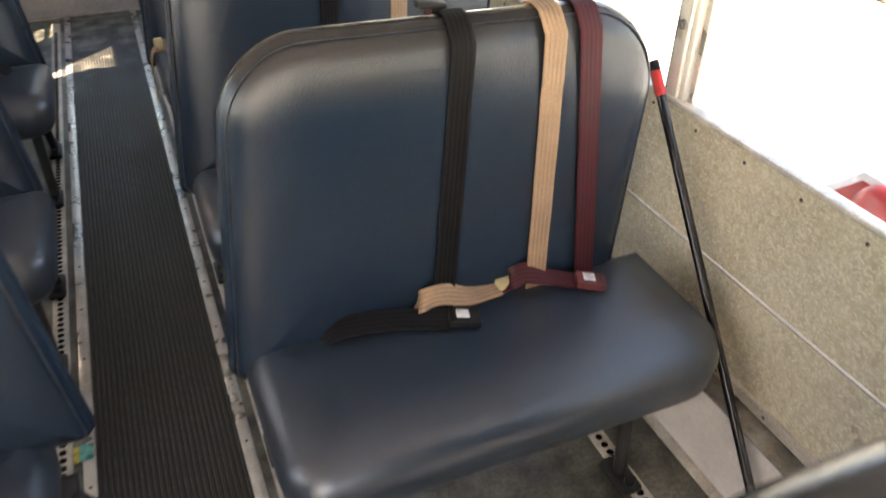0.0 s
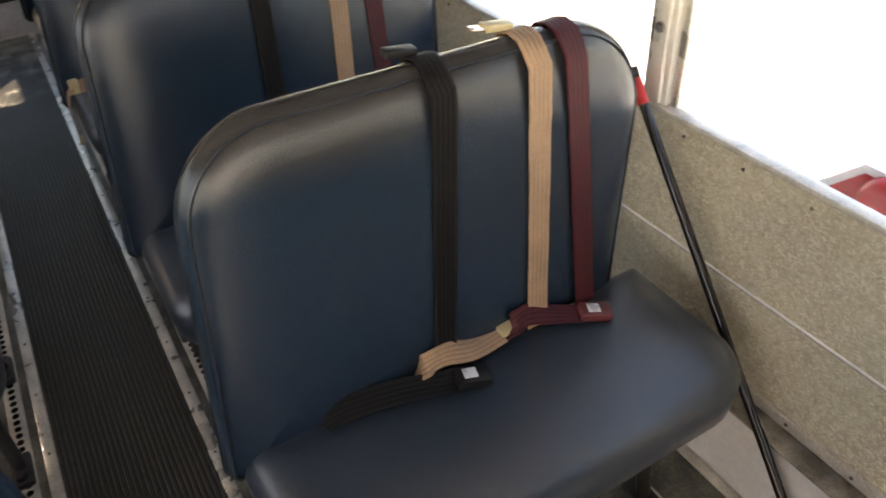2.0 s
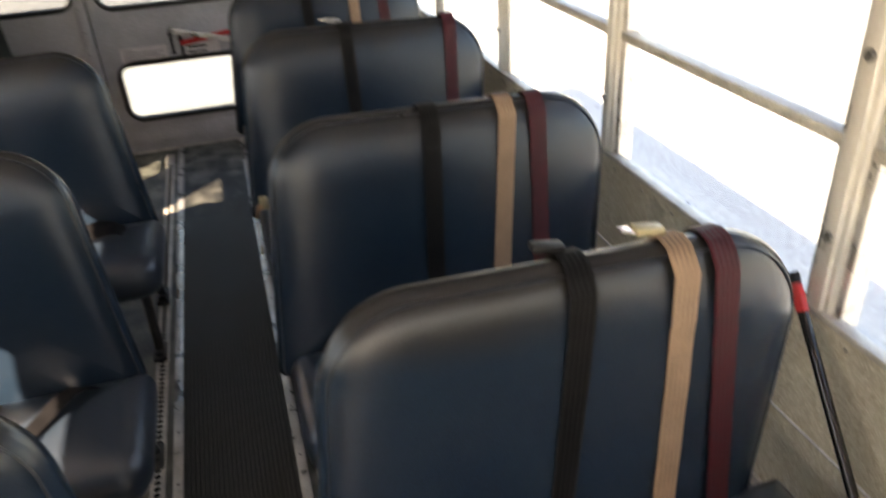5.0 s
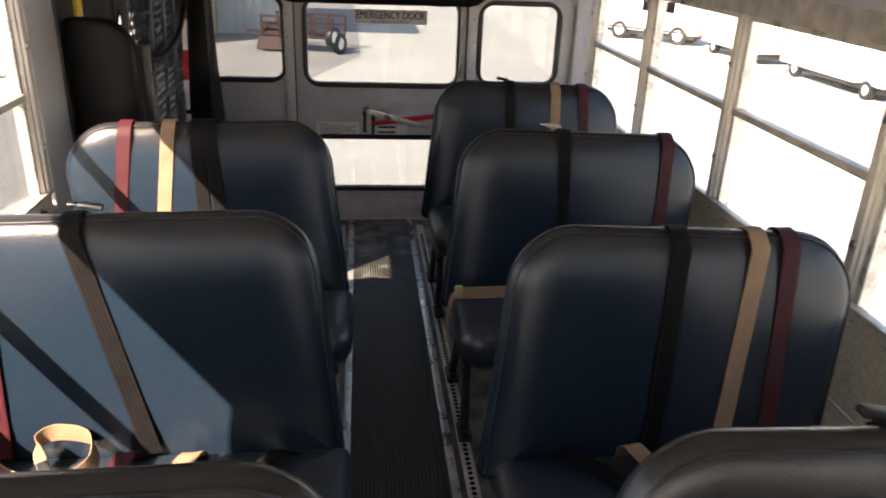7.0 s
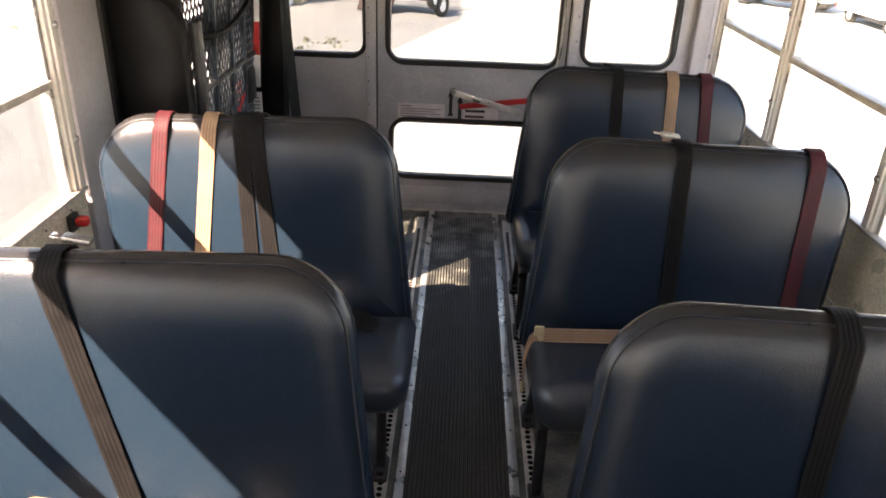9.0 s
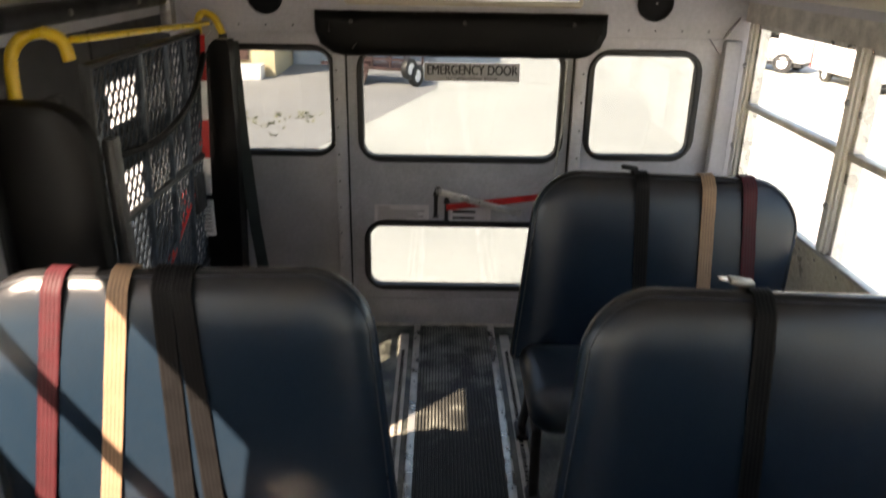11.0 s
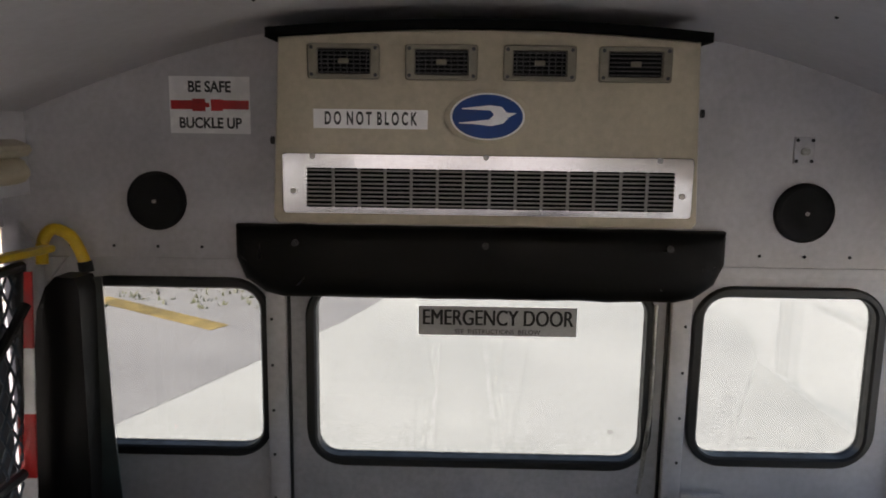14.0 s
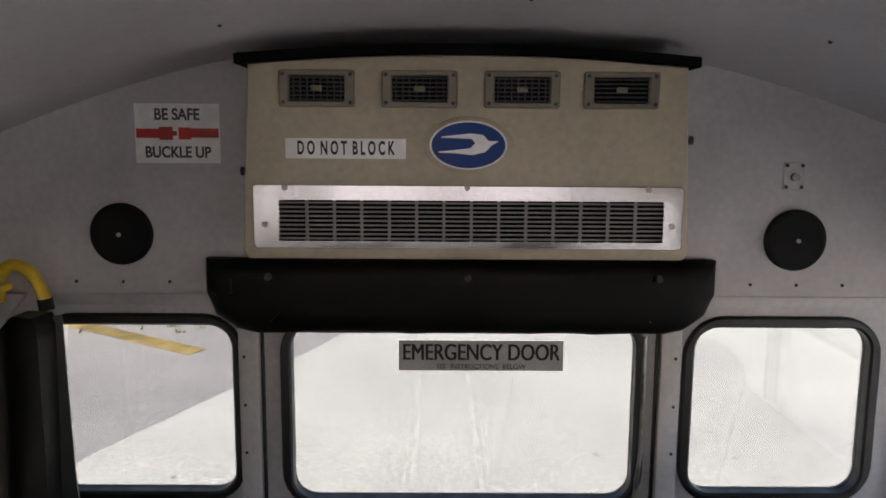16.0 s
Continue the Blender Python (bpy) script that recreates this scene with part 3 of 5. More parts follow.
def rubber_window(name, h, label, parent=None, pane_label=""):
    WIN[0] += 1
    w = thing("window_%d" % WIN[0], label, "window", "rear windows", "structure")
    o = rrect(h["x0"], h["x1"], h["z0"], h["z1"], 0.085, 7, -0.016)
    i = rrect(h["x0"], h["x1"], h["z0"], h["z1"], 0.07, 7, 0.012)
    part("rubber_gasket", ring_frame(o, i, YP, 0.03, -0.014, bev=0.006), RUBBER, w, "black rubber gasket")
    p = part("pane", slab(lambda q: rrect(h["x0"], h["x1"], h["z0"], h["z1"], 0.07, 7, q), YP, ((0.004, 0.014), (0.004, 0.018))), TINTED, w, smooth=False)
    p.visible_shadow = False
    return w


RIGHT_H, LEFT_H = dict(RWIN), dict(x0=-1.050, x1=-0.559, z0=0.872, z1=1.334)
rear = part("wall_rear", plate(0.498, 1.25, 0.0, 1.345, [RIGHT_H], REAR, REAR + 0.04), WALL, smooth=False)
tagged(rear, "grey painted steel rear wall of the bus", "wall", kind="structure")
part("rear_sheet", plate(-1.25, -0.498, 0.0, 1.345, [LEFT_H], REAR, REAR + 0.04), WALL, rear, smooth=False)


def rear_cap():
    bm = bmesh.new()
    xs = [-1.25 + 2.5 * i / 48 for i in range(49)]
    lo0 = [bm.verts.new((x, REAR + 0.002, 1.345)) for x in xs]
    hi0 = [bm.verts.new((x, REAR + 0.002, (ROOF(x) if abs(x) < 1.12 else 1.83) + 0.02)) for x in xs]
    for k in range(48):
        bm.faces.new((lo0[k], lo0[k + 1], hi0[k + 1], hi0[k]))
    r = bmesh.ops.extrude_face_region(bm, geom=list(bm.faces))
    bmesh.ops.translate(bm, vec=(0, 0.04, 0), verts=[v for v in r["geom"] if isinstance(v, bmesh.types.BMVert)])
    return bm


part("upper_sheet", rear_cap(), WALL, rear, smooth=False)
part("lap_seam", box(-1.19, 1.19, REAR - 0.003, REAR + 0.001, 1.372, 1.40, 0.001), WALL, rear)
for s in (-1, 1):
    part("corner_pillar", box(s * 1.128, s * 1.205, REAR - 0.055, REAR - 0.001, 0.0, 1.40, 0.014), WALL, rear)
    gus = bmesh.new()
    o = [(1.07, 1.40), (1.13, 1.40), (1.19, 1.49), (1.19, 1.36), (1.145, 1.325), (1.115, 1.345)]
    lo = [gus.verts.new((s * x, REAR - 0.02, z)) for x, z in o]
    hi = [gus.verts.new((s * x, REAR - 0.001, z)) for x, z in o]
    gus.faces.new(lo)
    gus.faces.new(hi)
    skin(gus, [lo, hi])
    part("corner_gusset", gus, WALL, rear, smooth=False)
    part("door_jamb", box(s * 0.501, s * 0.553, REAR - 0.022, REAR - 0.001, 0.012, 1.34, 0.006), WALL, rear)
    for i in range(10):
        shared("rivet", rivet_me, pose(s * 0.538, REAR - 0.022, 0.12 + 0.125 * i), rear)
    for i in range(4):
        shared("rivet", rivet_me, pose(s * (0.72 + 0.115 * i), REAR - 0.003, 1.43), rear)
part("floor_angle", box(-1.18, -0.50, REAR - 0.02, REAR - 0.001, 0.0, 0.02, 0.004), WALL, rear)
rubber_window("w", RIGHT_H, "fixed rear window with rounded corners in black rubber")
rubber_window("w", LEFT_H, "fixed rear window with rounded corners in black rubber")

door = thing("door_1", "grey rear emergency exit door, closed, with two windows", "door", kind="structure")
part("door_leaf", plate(-0.493, 0.493, 0.012, 1.342, [CWIN, LWIN], REAR + 0.004, REAR + 0.035), DOOR_PAINT, door, smooth=False)
for s in (-1, 1):
    part("door_edge_seal", box(s * 0.493, s * 0.5005, REAR - 0.006, REAR + 0.03, 0.012, 1.342, 0.002), RUBBER, door)
part("pressed_rib", box(-0.44, 0.44, REAR - 0.004, REAR + 0.0045, 0.055, 0.15, 0.004), DOOR_PAINT, door)
part("threshold", box(-0.4995, 0.4995, REAR - 0.006, REAR + 0.045, 0.0, 0.0118, 0.002), ALU_GRIMY, door)
wtop = rubber_window("w", CWIN, "upper emergency door window in black rubber")
wlow = rubber_window("w", LWIN, "lower emergency door window in black rubber")
part("hinge_rod", tube([(0.462, REAR - 0.012, 1.30), (0.462, REAR - 0.014, 1.0), (0.442, REAR - 0.02, 0.78)], 0.006), STEEL, door)


def door_hardware():
    h = thing("door_latch", "red and silver emergency door lever with a worn latch", "door latch")
    a, b = Vector((-0.05, REAR - 0.022, 0.628)), Vector((0.445, REAR - 0.03, 0.692))
    d = b - a
    m = Matrix.Translation((a + b) / 2) @ Matrix.Rotation(-math.atan2(d.z, d.x), 4, "Y")
    part("red_lever", box(-d.length / 2, d.length / 2, -0.005, 0.005, -0.015, 0.015, 0.004, m=m), RED, h, "red painted lever")
    a, b = Vector((-0.085, REAR - 0.034, 0.705)), Vector((0.30, REAR - 0.034, 0.603))
    d = b - a
    m = Matrix.Translation((a + b) / 2) @ Matrix.Rotation(-math.atan2(d.z, d.x), 4, "Y")
    part("silver_arm", box(-d.length / 2, d.length / 2, -0.004, 0.004, -0.016, 0.016, 0.004, m=m), ALU, h, "bare aluminium arm")
    part("pivot", rod((-0.085, REAR + 0.004, 0.708), (-0.085, REAR - 0.045, 0.708), 0.014), STEEL, h)
    part("latch_box", box(0.40, 0.476, REAR - 0.04, REAR + 0.003, 0.645, 0.735, 0.004), FRAME, h)
    part("red_knob", rod((0.437, REAR - 0.041, 0.64), (0.437, REAR - 0.041, 0.74), 0.011), RED, h)
    part("keeper", box(0.50, 0.565, REAR - 0.05, REAR - 0.0225, 0.655, 0.77, 0.004), STEEL, h)
    part("keeper_arm", box(0.545, 0.65, REAR - 0.06, REAR - 0.05, 0.77, 0.80, 0.003), WALL, h)
    part("keeper_pin", rod((0.51, REAR - 0.045, 0.78), (0.51, REAR - 0.045, 0.71), 0.006), STEEL, h)


door_hardware()


def label_plate(name, label, x0, x1, z0, z1, y, material, bars=(), ink=INK_GREY):
    t = thing(name, label, "label")
    part("film", box(x0, x1, y - 0.001, y, z0, z1), material, t, smooth=False)
    for (u0, u1, v0, v1) in bars:
        part("text_bar", box(x0 + u0 * (x1 - x0), x0 + u1 * (x1 - x0), y - 0.0016, y - 0.001, z0 + v0 * (z1 - z0), z0 + v1 * (z1 - z0)), ink, t, smooth=False)
    return t


D = REAR + 0.0035
label_plate("instruction_label", "pale instruction sticker with faded reddish printing", -0.385, -0.13, 0.545, 0.628, D, PALE,
            [(0.06, 0.30, 0.78, 0.86), (0.06, 0.92, 0.60, 0.67), (0.06, 0.80, 0.44, 0.51), (0.06, 0.90, 0.28, 0.35), (0.06, 0.60, 0.12, 0.19)])
label_plate("instruction_label", "pale instruction sticker with two dark printed lines", -0.03, 0.16, 0.545, 0.62, D, PALE,
            [(0.06, 0.62, 0.62, 0.80), (0.06, 0.60, 0.22, 0.38)], INK)


def arrow(x, z0, z1, tilt=0.0):
    t = thing("arrow_sticker", "black upward arrow sticker on the grey door", "sticker", "door arrows")
    bm = box(x - 0.009, x + 0.009, D - 0.0024, D - 0.0016, z0, z1 - 0.05)
    part("shaft", bm, INK, t, smooth=False)
    bm = bmesh.new()
    lo = [bm.verts.new((x + u, D - 0.0024, z1 + v)) for u, v in ((-0.016, -0.05), (0.016, -0.05), (0.0, 0.0))]
    bm.faces.new(lo)
    part("head", bm, INK, t, smooth=False)
    part("tail", box(x - 0.014, x + 0.014, D - 0.0024, D - 0.0016, z0 - 0.012, z0), INK, t, smooth=False)


arrow(-0.098, 0.578, 0.722)
arrow(-0.048, 0.556, 0.69)

sign = thing("emergency_sign", "grey film sign with black EMERGENCY DOOR lettering on the glass", "sign")
GY = REAR + 0.0125
part("film", box(-0.155, 0.262, GY - 0.001, GY, 1.202, 1.280), SIGN_GREY, sign, smooth=False)
words("EMERGENCY DOOR", 0.060, pose(0.0535, GY - 0.0016, 1.248, 90), INK, sign, 0.74)
for dx in (-0.0012, 0.0012):
    words("EMERGENCY DOOR", 0.060, pose(0.0535 + dx, GY - 0.0017, 1.248, 90), INK, sign, 0.74)
words("SEE  INSTRUCTIONS  BELOW", 0.0175, pose(0.0535, GY - 0.0016, 1.212, 90), INK, sign, 1.0)


# ---- header pad, air unit, speakers, signs ----
def header_pad():
    p = thing("header_pad", "black vinyl padded cushion above the emergency door", "pad")
    pts = [(-0.622, 1.494), (-0.622, 1.41), (-0.60, 1.355), (-0.55, 1.32), (-0.50, 1.309), (0.50, 1.309), (0.55, 1.32), (0.60, 1.355), (0.622, 1.41), (0.622, 1.494)]
    fine = []
    for i in range(len(pts)):
        a, b = Vector(pts[i]), Vector(pts[(i + 1) % len(pts)])
        k = 24 if (b - a).length > 0.5 else 3
        fine += [a + (b - a) * j / k for j in range(k)]
    c = Vector((0, 1.405))
    place = lambda u, v, w: Vector((u, REAR + w, v))
    bm = bmesh.new()
    rings = []
    for q, w in ((0.0, -0.003), (0.0, -0.028), (0.006, -0.042), (0.018, -0.050), (0.035, -0.054), (0.06, -0.055)):
        ring = []
        for p2 in fine:
            x = p2.x - math.copysign(min(q, abs(p2.x)), p2.x) * (1 if abs(p2.x) > 0.49 else 0)
            z = p2.y + (q if p2.y < 1.405 else -q) * (1.0 if abs(p2.y - 1.405) > 0.01 else 0)
            dent = 0.0
            for bx in (-0.467, 0.015, 0.478):
                dent += 0.012 * math.exp(-((p2.x - bx) ** 2) / 0.0012) * (1 if p2.y > 1.47 else 0.15)
            wob = 0.0025 * noise.noise(Vector((p2.x * 14, p2.y * 14, 3)))
            ring.append(bm.verts.new(place(x, z + wob, w + (dent if w < -0.035 else 0) + wob)))
        rings.append(ring)
    skin(bm, rings)
    bm.faces.new(rings[0])
    bm.faces.new(rings[-1])
    part("cushion", bm, SHADED_VINYL, p)
    for bx in (-0.467, 0.015, 0.478):
        bm = rod((bx, REAR - 0.03, 1.452), (bx, REAR - 0.0560, 1.452), 0.0085, n=14)
        rod((bx, REAR - 0.056, 1.452), (bx, REAR - 0.0615, 1.452), 0.0055, bm, 6)
        part("bolt", bm, FRAME, p)


header_pad()
AY = 4.722


def air_unit():
    a = thing("air_conditioner", "cream rear air conditioning unit with steel grille", "air conditioner")
    x0, x1, z0, z1 = -0.462, 0.472, 1.538, 1.952
    top = lambda x: z1 - 0.014 + 0.022 * (1 - (x / 0.46) ** 2)
    out = [(x0 + 0.01 + (x1 - x0 - 0.02) * i / 24, z0) for i in range(25)] + [(x1, z0 + 0.012)] + [(x1 - 0.016, top(0.455))]
    out += [(x1 - 0.018 - (x1 - x0 - 0.036) * i / 24, top(x1 - 0.018 - (x1 - x0 - 0.036) * i / 24)) for i in range(25)] + [(x0, z0 + 0.012)]
    cx, cz = 0.005, 1.75
    ins = lambda q: [(u + (cx - u) * q / 0.46, v + (cz - v) * q / 0.22) for u, v in out]
    part("housing", slab(ins, lambda u, v, w: Vector((u, w, v)), ((0, REAR - 0.001), (0, AY + 0.012), (0.004, AY + 0.003), (0.012, AY))), SHADED_CREAM, a)
    bm = bmesh.new()
    rings = []
    for i in range(25):
        x = -0.468 + 0.945 * i / 24
        z = top(x)
        rings.append([bm.verts.new((x, y, zz)) for y, zz in ((AY - 0.006, z), (AY - 0.006, z + 0.02), (REAR - 0.002, z + 0.02), (REAR - 0.002, z))])
    skin(bm, rings)
    bm.faces.new(rings[0])
    bm.faces.new(rings[-1])
    part("top_seal", bm, DARK, a, "black foam top seal")
    for s, z in ((-1, 1.955), (1, 1.945), (-1, 1.72), (1, 1.79)):
        x = x0 - 0.006 if s < 0 else x1 + 0.006
        part("side_screw", rod((x - s * 0.006, AY + 0.03, z), (x, AY + 0.03, z), 0.009), FRAME, a)
    # four small louvres
    for cx in (-0.301, -0.093, 0.115, 0.317):
        cz = 1.889
        o, i = rrect(cx - 0.077, cx + 0.077, cz - 0.037, cz + 0.037, 0.006, 3), rrect(cx - 0.056, cx + 0.056, cz - 0.026, cz + 0.026, 0.004, 3)
        pl = lambda u, v, w: Vector((u, w, v))
        lv = part("louvre", ring_frame(o, i, pl, AY, AY - 0.010), VENT, a, "khaki plastic louvre")
        # dark sheet on the housing face paints the shade inside the louvre
        part("shade_sheet", box(cx - 0.056, cx + 0.056, AY - 0.0012, AY - 0.0004, cz - 0.026, cz + 0.026), DARK, lv, smooth=False)
        for k in range(6):
            z = cz - 0.022 + 0.0088 * k
            part("slat", box(cx - 0.056, cx + 0.056, AY - 0.007, AY - 0.0015, z - 0.0014, z + 0.0014), FRAME, lv, smooth=False)
        if cx < 0.2:
            for k in range(8):
                x = cx - 0.048 + 0.0137 * k
                part("fin", box(x - 0.001, x + 0.001, AY - 0.0045, AY - 0.0012, cz - 0.026, cz + 0.026), FRAME, lv, smooth=False)
        part("toggle", box(cx - 0.011, cx + 0.011, AY - 0.012, AY - 0.0075, cz - 0.005, cz + 0.006, 0.002), VENT, lv)
        for sx in (-1, 1):
            for sz in (-1, 1):
                part("screw", rod((cx + sx * 0.068, AY - 0.0098, cz + sz * 0.028), (cx + sx * 0.068, AY - 0.012, cz + sz * 0.028), 0.0042, n=8), FRAME, lv)
    # return-air grille: stamped plate with rows of slots
    pl = lambda u, v, w: Vector((u, w, v))
    gx0, gx1, gz0, gz1 = -0.437, 0.455, 1.563, 1.694
    o, i = rrect(gx0, gx1, gz0, gz1, 0.008, 3), rrect(-0.383, 0.413, 1.578, 1.662, 0.003, 3)
    gp = part("grille_plate", ring_frame(o, i, pl, AY, AY - 0.006, bev=0.002), GRILLE, a, "polished steel grille plate")
    # no opening here: a dark sheet paints the shade behind the slats
    part("grille_shade_sheet", box(-0.383, 0.413, AY - 0.001, AY - 0.0003, 1.578, 1.662), DARK, gp, smooth=False)
    for k in range(9):
        z = 1.578 + 0.084 * (k + 0.5) / 9
        part("slat", box(-0.383, 0.413, AY - 0.006, AY - 0.0012, z - 0.0015, z + 0.0015), SLAT, gp, smooth=False)
    for k in range(1, 14):
        x = -0.383 + 0.796 * k / 14
        part("upright", box(x - 0.0028, x + 0.0028, AY - 0.0066, AY - 0.0012, 1.578, 1.662), SLAT, gp, smooth=False)
    for x, z in ((-0.37, 1.688), (0.006, 1.69), (0.38, 1.688), (-0.413, 1.612), (0.432, 1.612)):
        part("screw", rod((x, AY - 0.0055, z), (x, AY - 0.010, z), 0.0065, n=10), STEEL, gp)
    # oval badge
    el = lambda rx, rz: [(0.007 + rx * math.cos(2 * math.pi * k / 48), 1.777 + rz * math.sin(2 * math.pi * k / 48)) for k in range(48)]
    bd = part("badge", slab(lambda q: el(0.092 - q, 0.058 - q), pl, ((0, AY), (0, AY - 0.004), (0.003, AY - 0.006))), SHADED_CREAM, a)
    part("badge_rim", ring_frame(el(0.080, 0.050), el(0.0755, 0.0465), pl, AY - 0.006, AY - 0.009, bev=0.001), WHITE, bd)
    part("badge_field", slab(lambda q: el(0.0755 - q, 0.0465 - q), pl, ((0, AY - 0.006), (0, AY - 0.0075))), BLUE, bd, "blue enamel field")
    wings = (([(-0.056, 0.017), (0.004, 0.024), (0.030, 0.021), (0.041, 0.009), (0.062, 0.008)], [(-0.054, 0.0150), (0.006, 0.013), (0.014, 0.004), (0.034, -0.002), (0.046, -0.001)]),
             ([(-0.062, -0.0135), (-0.030, -0.010), (0.004, -0.006), (0.014, 0.0045), (0.034, -0.002)], [(-0.060, -0.0152), (-0.030, -0.016), (0.008, -0.020), (0.034, -0.014), (0.046, -0.0015)]))
    for k, (upper, lower) in enumerate(wings):
        bm = bmesh.new()
        d = 0.0002 * k
        rings = [[bm.verts.new((0.007 + u, AY - w, 1.777 + v)) for u, v, w in ((*a1, 0.0090 + d), (*b1, 0.0090 + d), (*b1, 0.0070), (*a1, 0.0070))] for a1, b1 in zip(upper, lower)]
        skin(bm, rings)
        part("badge_wing", bm, WHITE, bd, smooth=False)
    return a


AIR_FIT = Matrix.Translation((-0.004, 0, -0.006))
air_unit().matrix_basis = AIR_FIT
dnb = thing("do_not_block_label", "white sticker with black DO NOT BLOCK lettering", "sticker")
part("film", box(-0.368, -0.121, AY - 0.0012, AY - 0.0002, 1.748, 1.789), WHITE, dnb, smooth=False)
words("D O  N O T  B L O C K", 0.038, pose(-0.2445, AY - 0.0018, 1.7685, 90), INK, dnb, 0.52, bold=0.0012)
dnb.matrix_basis = AIR_FIT

safe = thing("buckle_up_sign", "white sticker reading BE SAFE BUCKLE UP with a red belt", "sticker")
SX0, SX1, SZ0, SZ1, SY = -0.789, -0.585, 1.722, 1.864, REAR + 0.0018
part("film", box(SX0, SX1, SY - 0.001, SY, SZ0, SZ1), WHITE, safe, smooth=False)
words("BE SAFE", 0.038, pose((SX0 + SX1) / 2, SY - 0.0016, 1.8370, 90), INK, safe, 0.84, bold=0.0010)
words("BUCKLE UP", 0.037, pose((SX0 + SX1) / 2, SY - 0.0016, 1.7470, 90), INK, safe, 0.84, bold=0.0010)
part("red_belt", box(SX0 + 0.003, SX0 + 0.064, SY - 0.0016, SY - 0.001, 1.7819, 1.8041), RED, safe, smooth=False)
part("red_tongue", box(SX0 + 0.058, SX0 + 0.091, SY - 0.0017, SY - 0.0011, 1.7775, 1.8085, 0.0002), RED, safe, smooth=False)
part("red_tip", box(SX0 + 0.091, SX0 + 0.101, SY - 0.0016, SY - 0.001, 1.7874, 1.7985), RED, safe, smooth=False)
part("red_buckle", box(SX0 + 0.105, SX0 + 0.135, SY - 0.0017, SY - 0.0011, 1.7786, 1.8074, 0.0002), RED, safe, smooth=False)
part("red_belt_end", box(SX0 + 0.133, SX1 - 0.003, SY - 0.0016, SY - 0.001, 1.7830, 1.8052), RED, safe, smooth=False)


def speaker(x, z):
    s = thing("speaker", "round black speaker with a perforated cover on the rear wall", "speaker", "rear speakers")
    prof = [(0.076, 0.0), (0.076, 0.010), (0.072, 0.016), (0.064, 0.018), (0.060, 0.016), (0.03, 0.021), (0.008, 0.023)]
    bm = bmesh.new()
    rings = [[bm.verts.new((x + r * math.cos(2 * math.pi * k / 40), REAR + 0.002 - h, z + r * math.sin(2 * math.pi * k / 40))) for k in range(40)] for r, h in prof]
    skin(bm, rings)
    bm.faces.new(rings[0])
    bm.faces.new(rings[-1])
    part("cover", bm, SPEAKER, s)
    part("centre_screw", rod((x, REAR - 0.02, z), (x, REAR - 0.025, z), 0.005, n=10), STEEL, s)


speaker(-0.832, 1.549)
speaker(0.823, 1.543)

plate_t = thing("switch_plate", "small square steel plate with a push button", "switch")
part("base", box(0.784, 0.836, REAR - 0.003, REAR + 0.0018, 1.666, 1.734, 0.003), WALL, plate_t)
part("button", rod((0.81, REAR - 0.002, 1.698), (0.81, REAR - 0.016, 1.698), 0.010, n=14), STEEL, plate_t)
for sx in (0.791, 0.829):
    for sz in (1.674, 1.726):
        part("screw", rod((sx, REAR - 0.002, sz), (sx, REAR - 0.006, sz), 0.0045, n=8), FRAME, plate_t)


# ---- bench seats ----
WIDE = 0.935


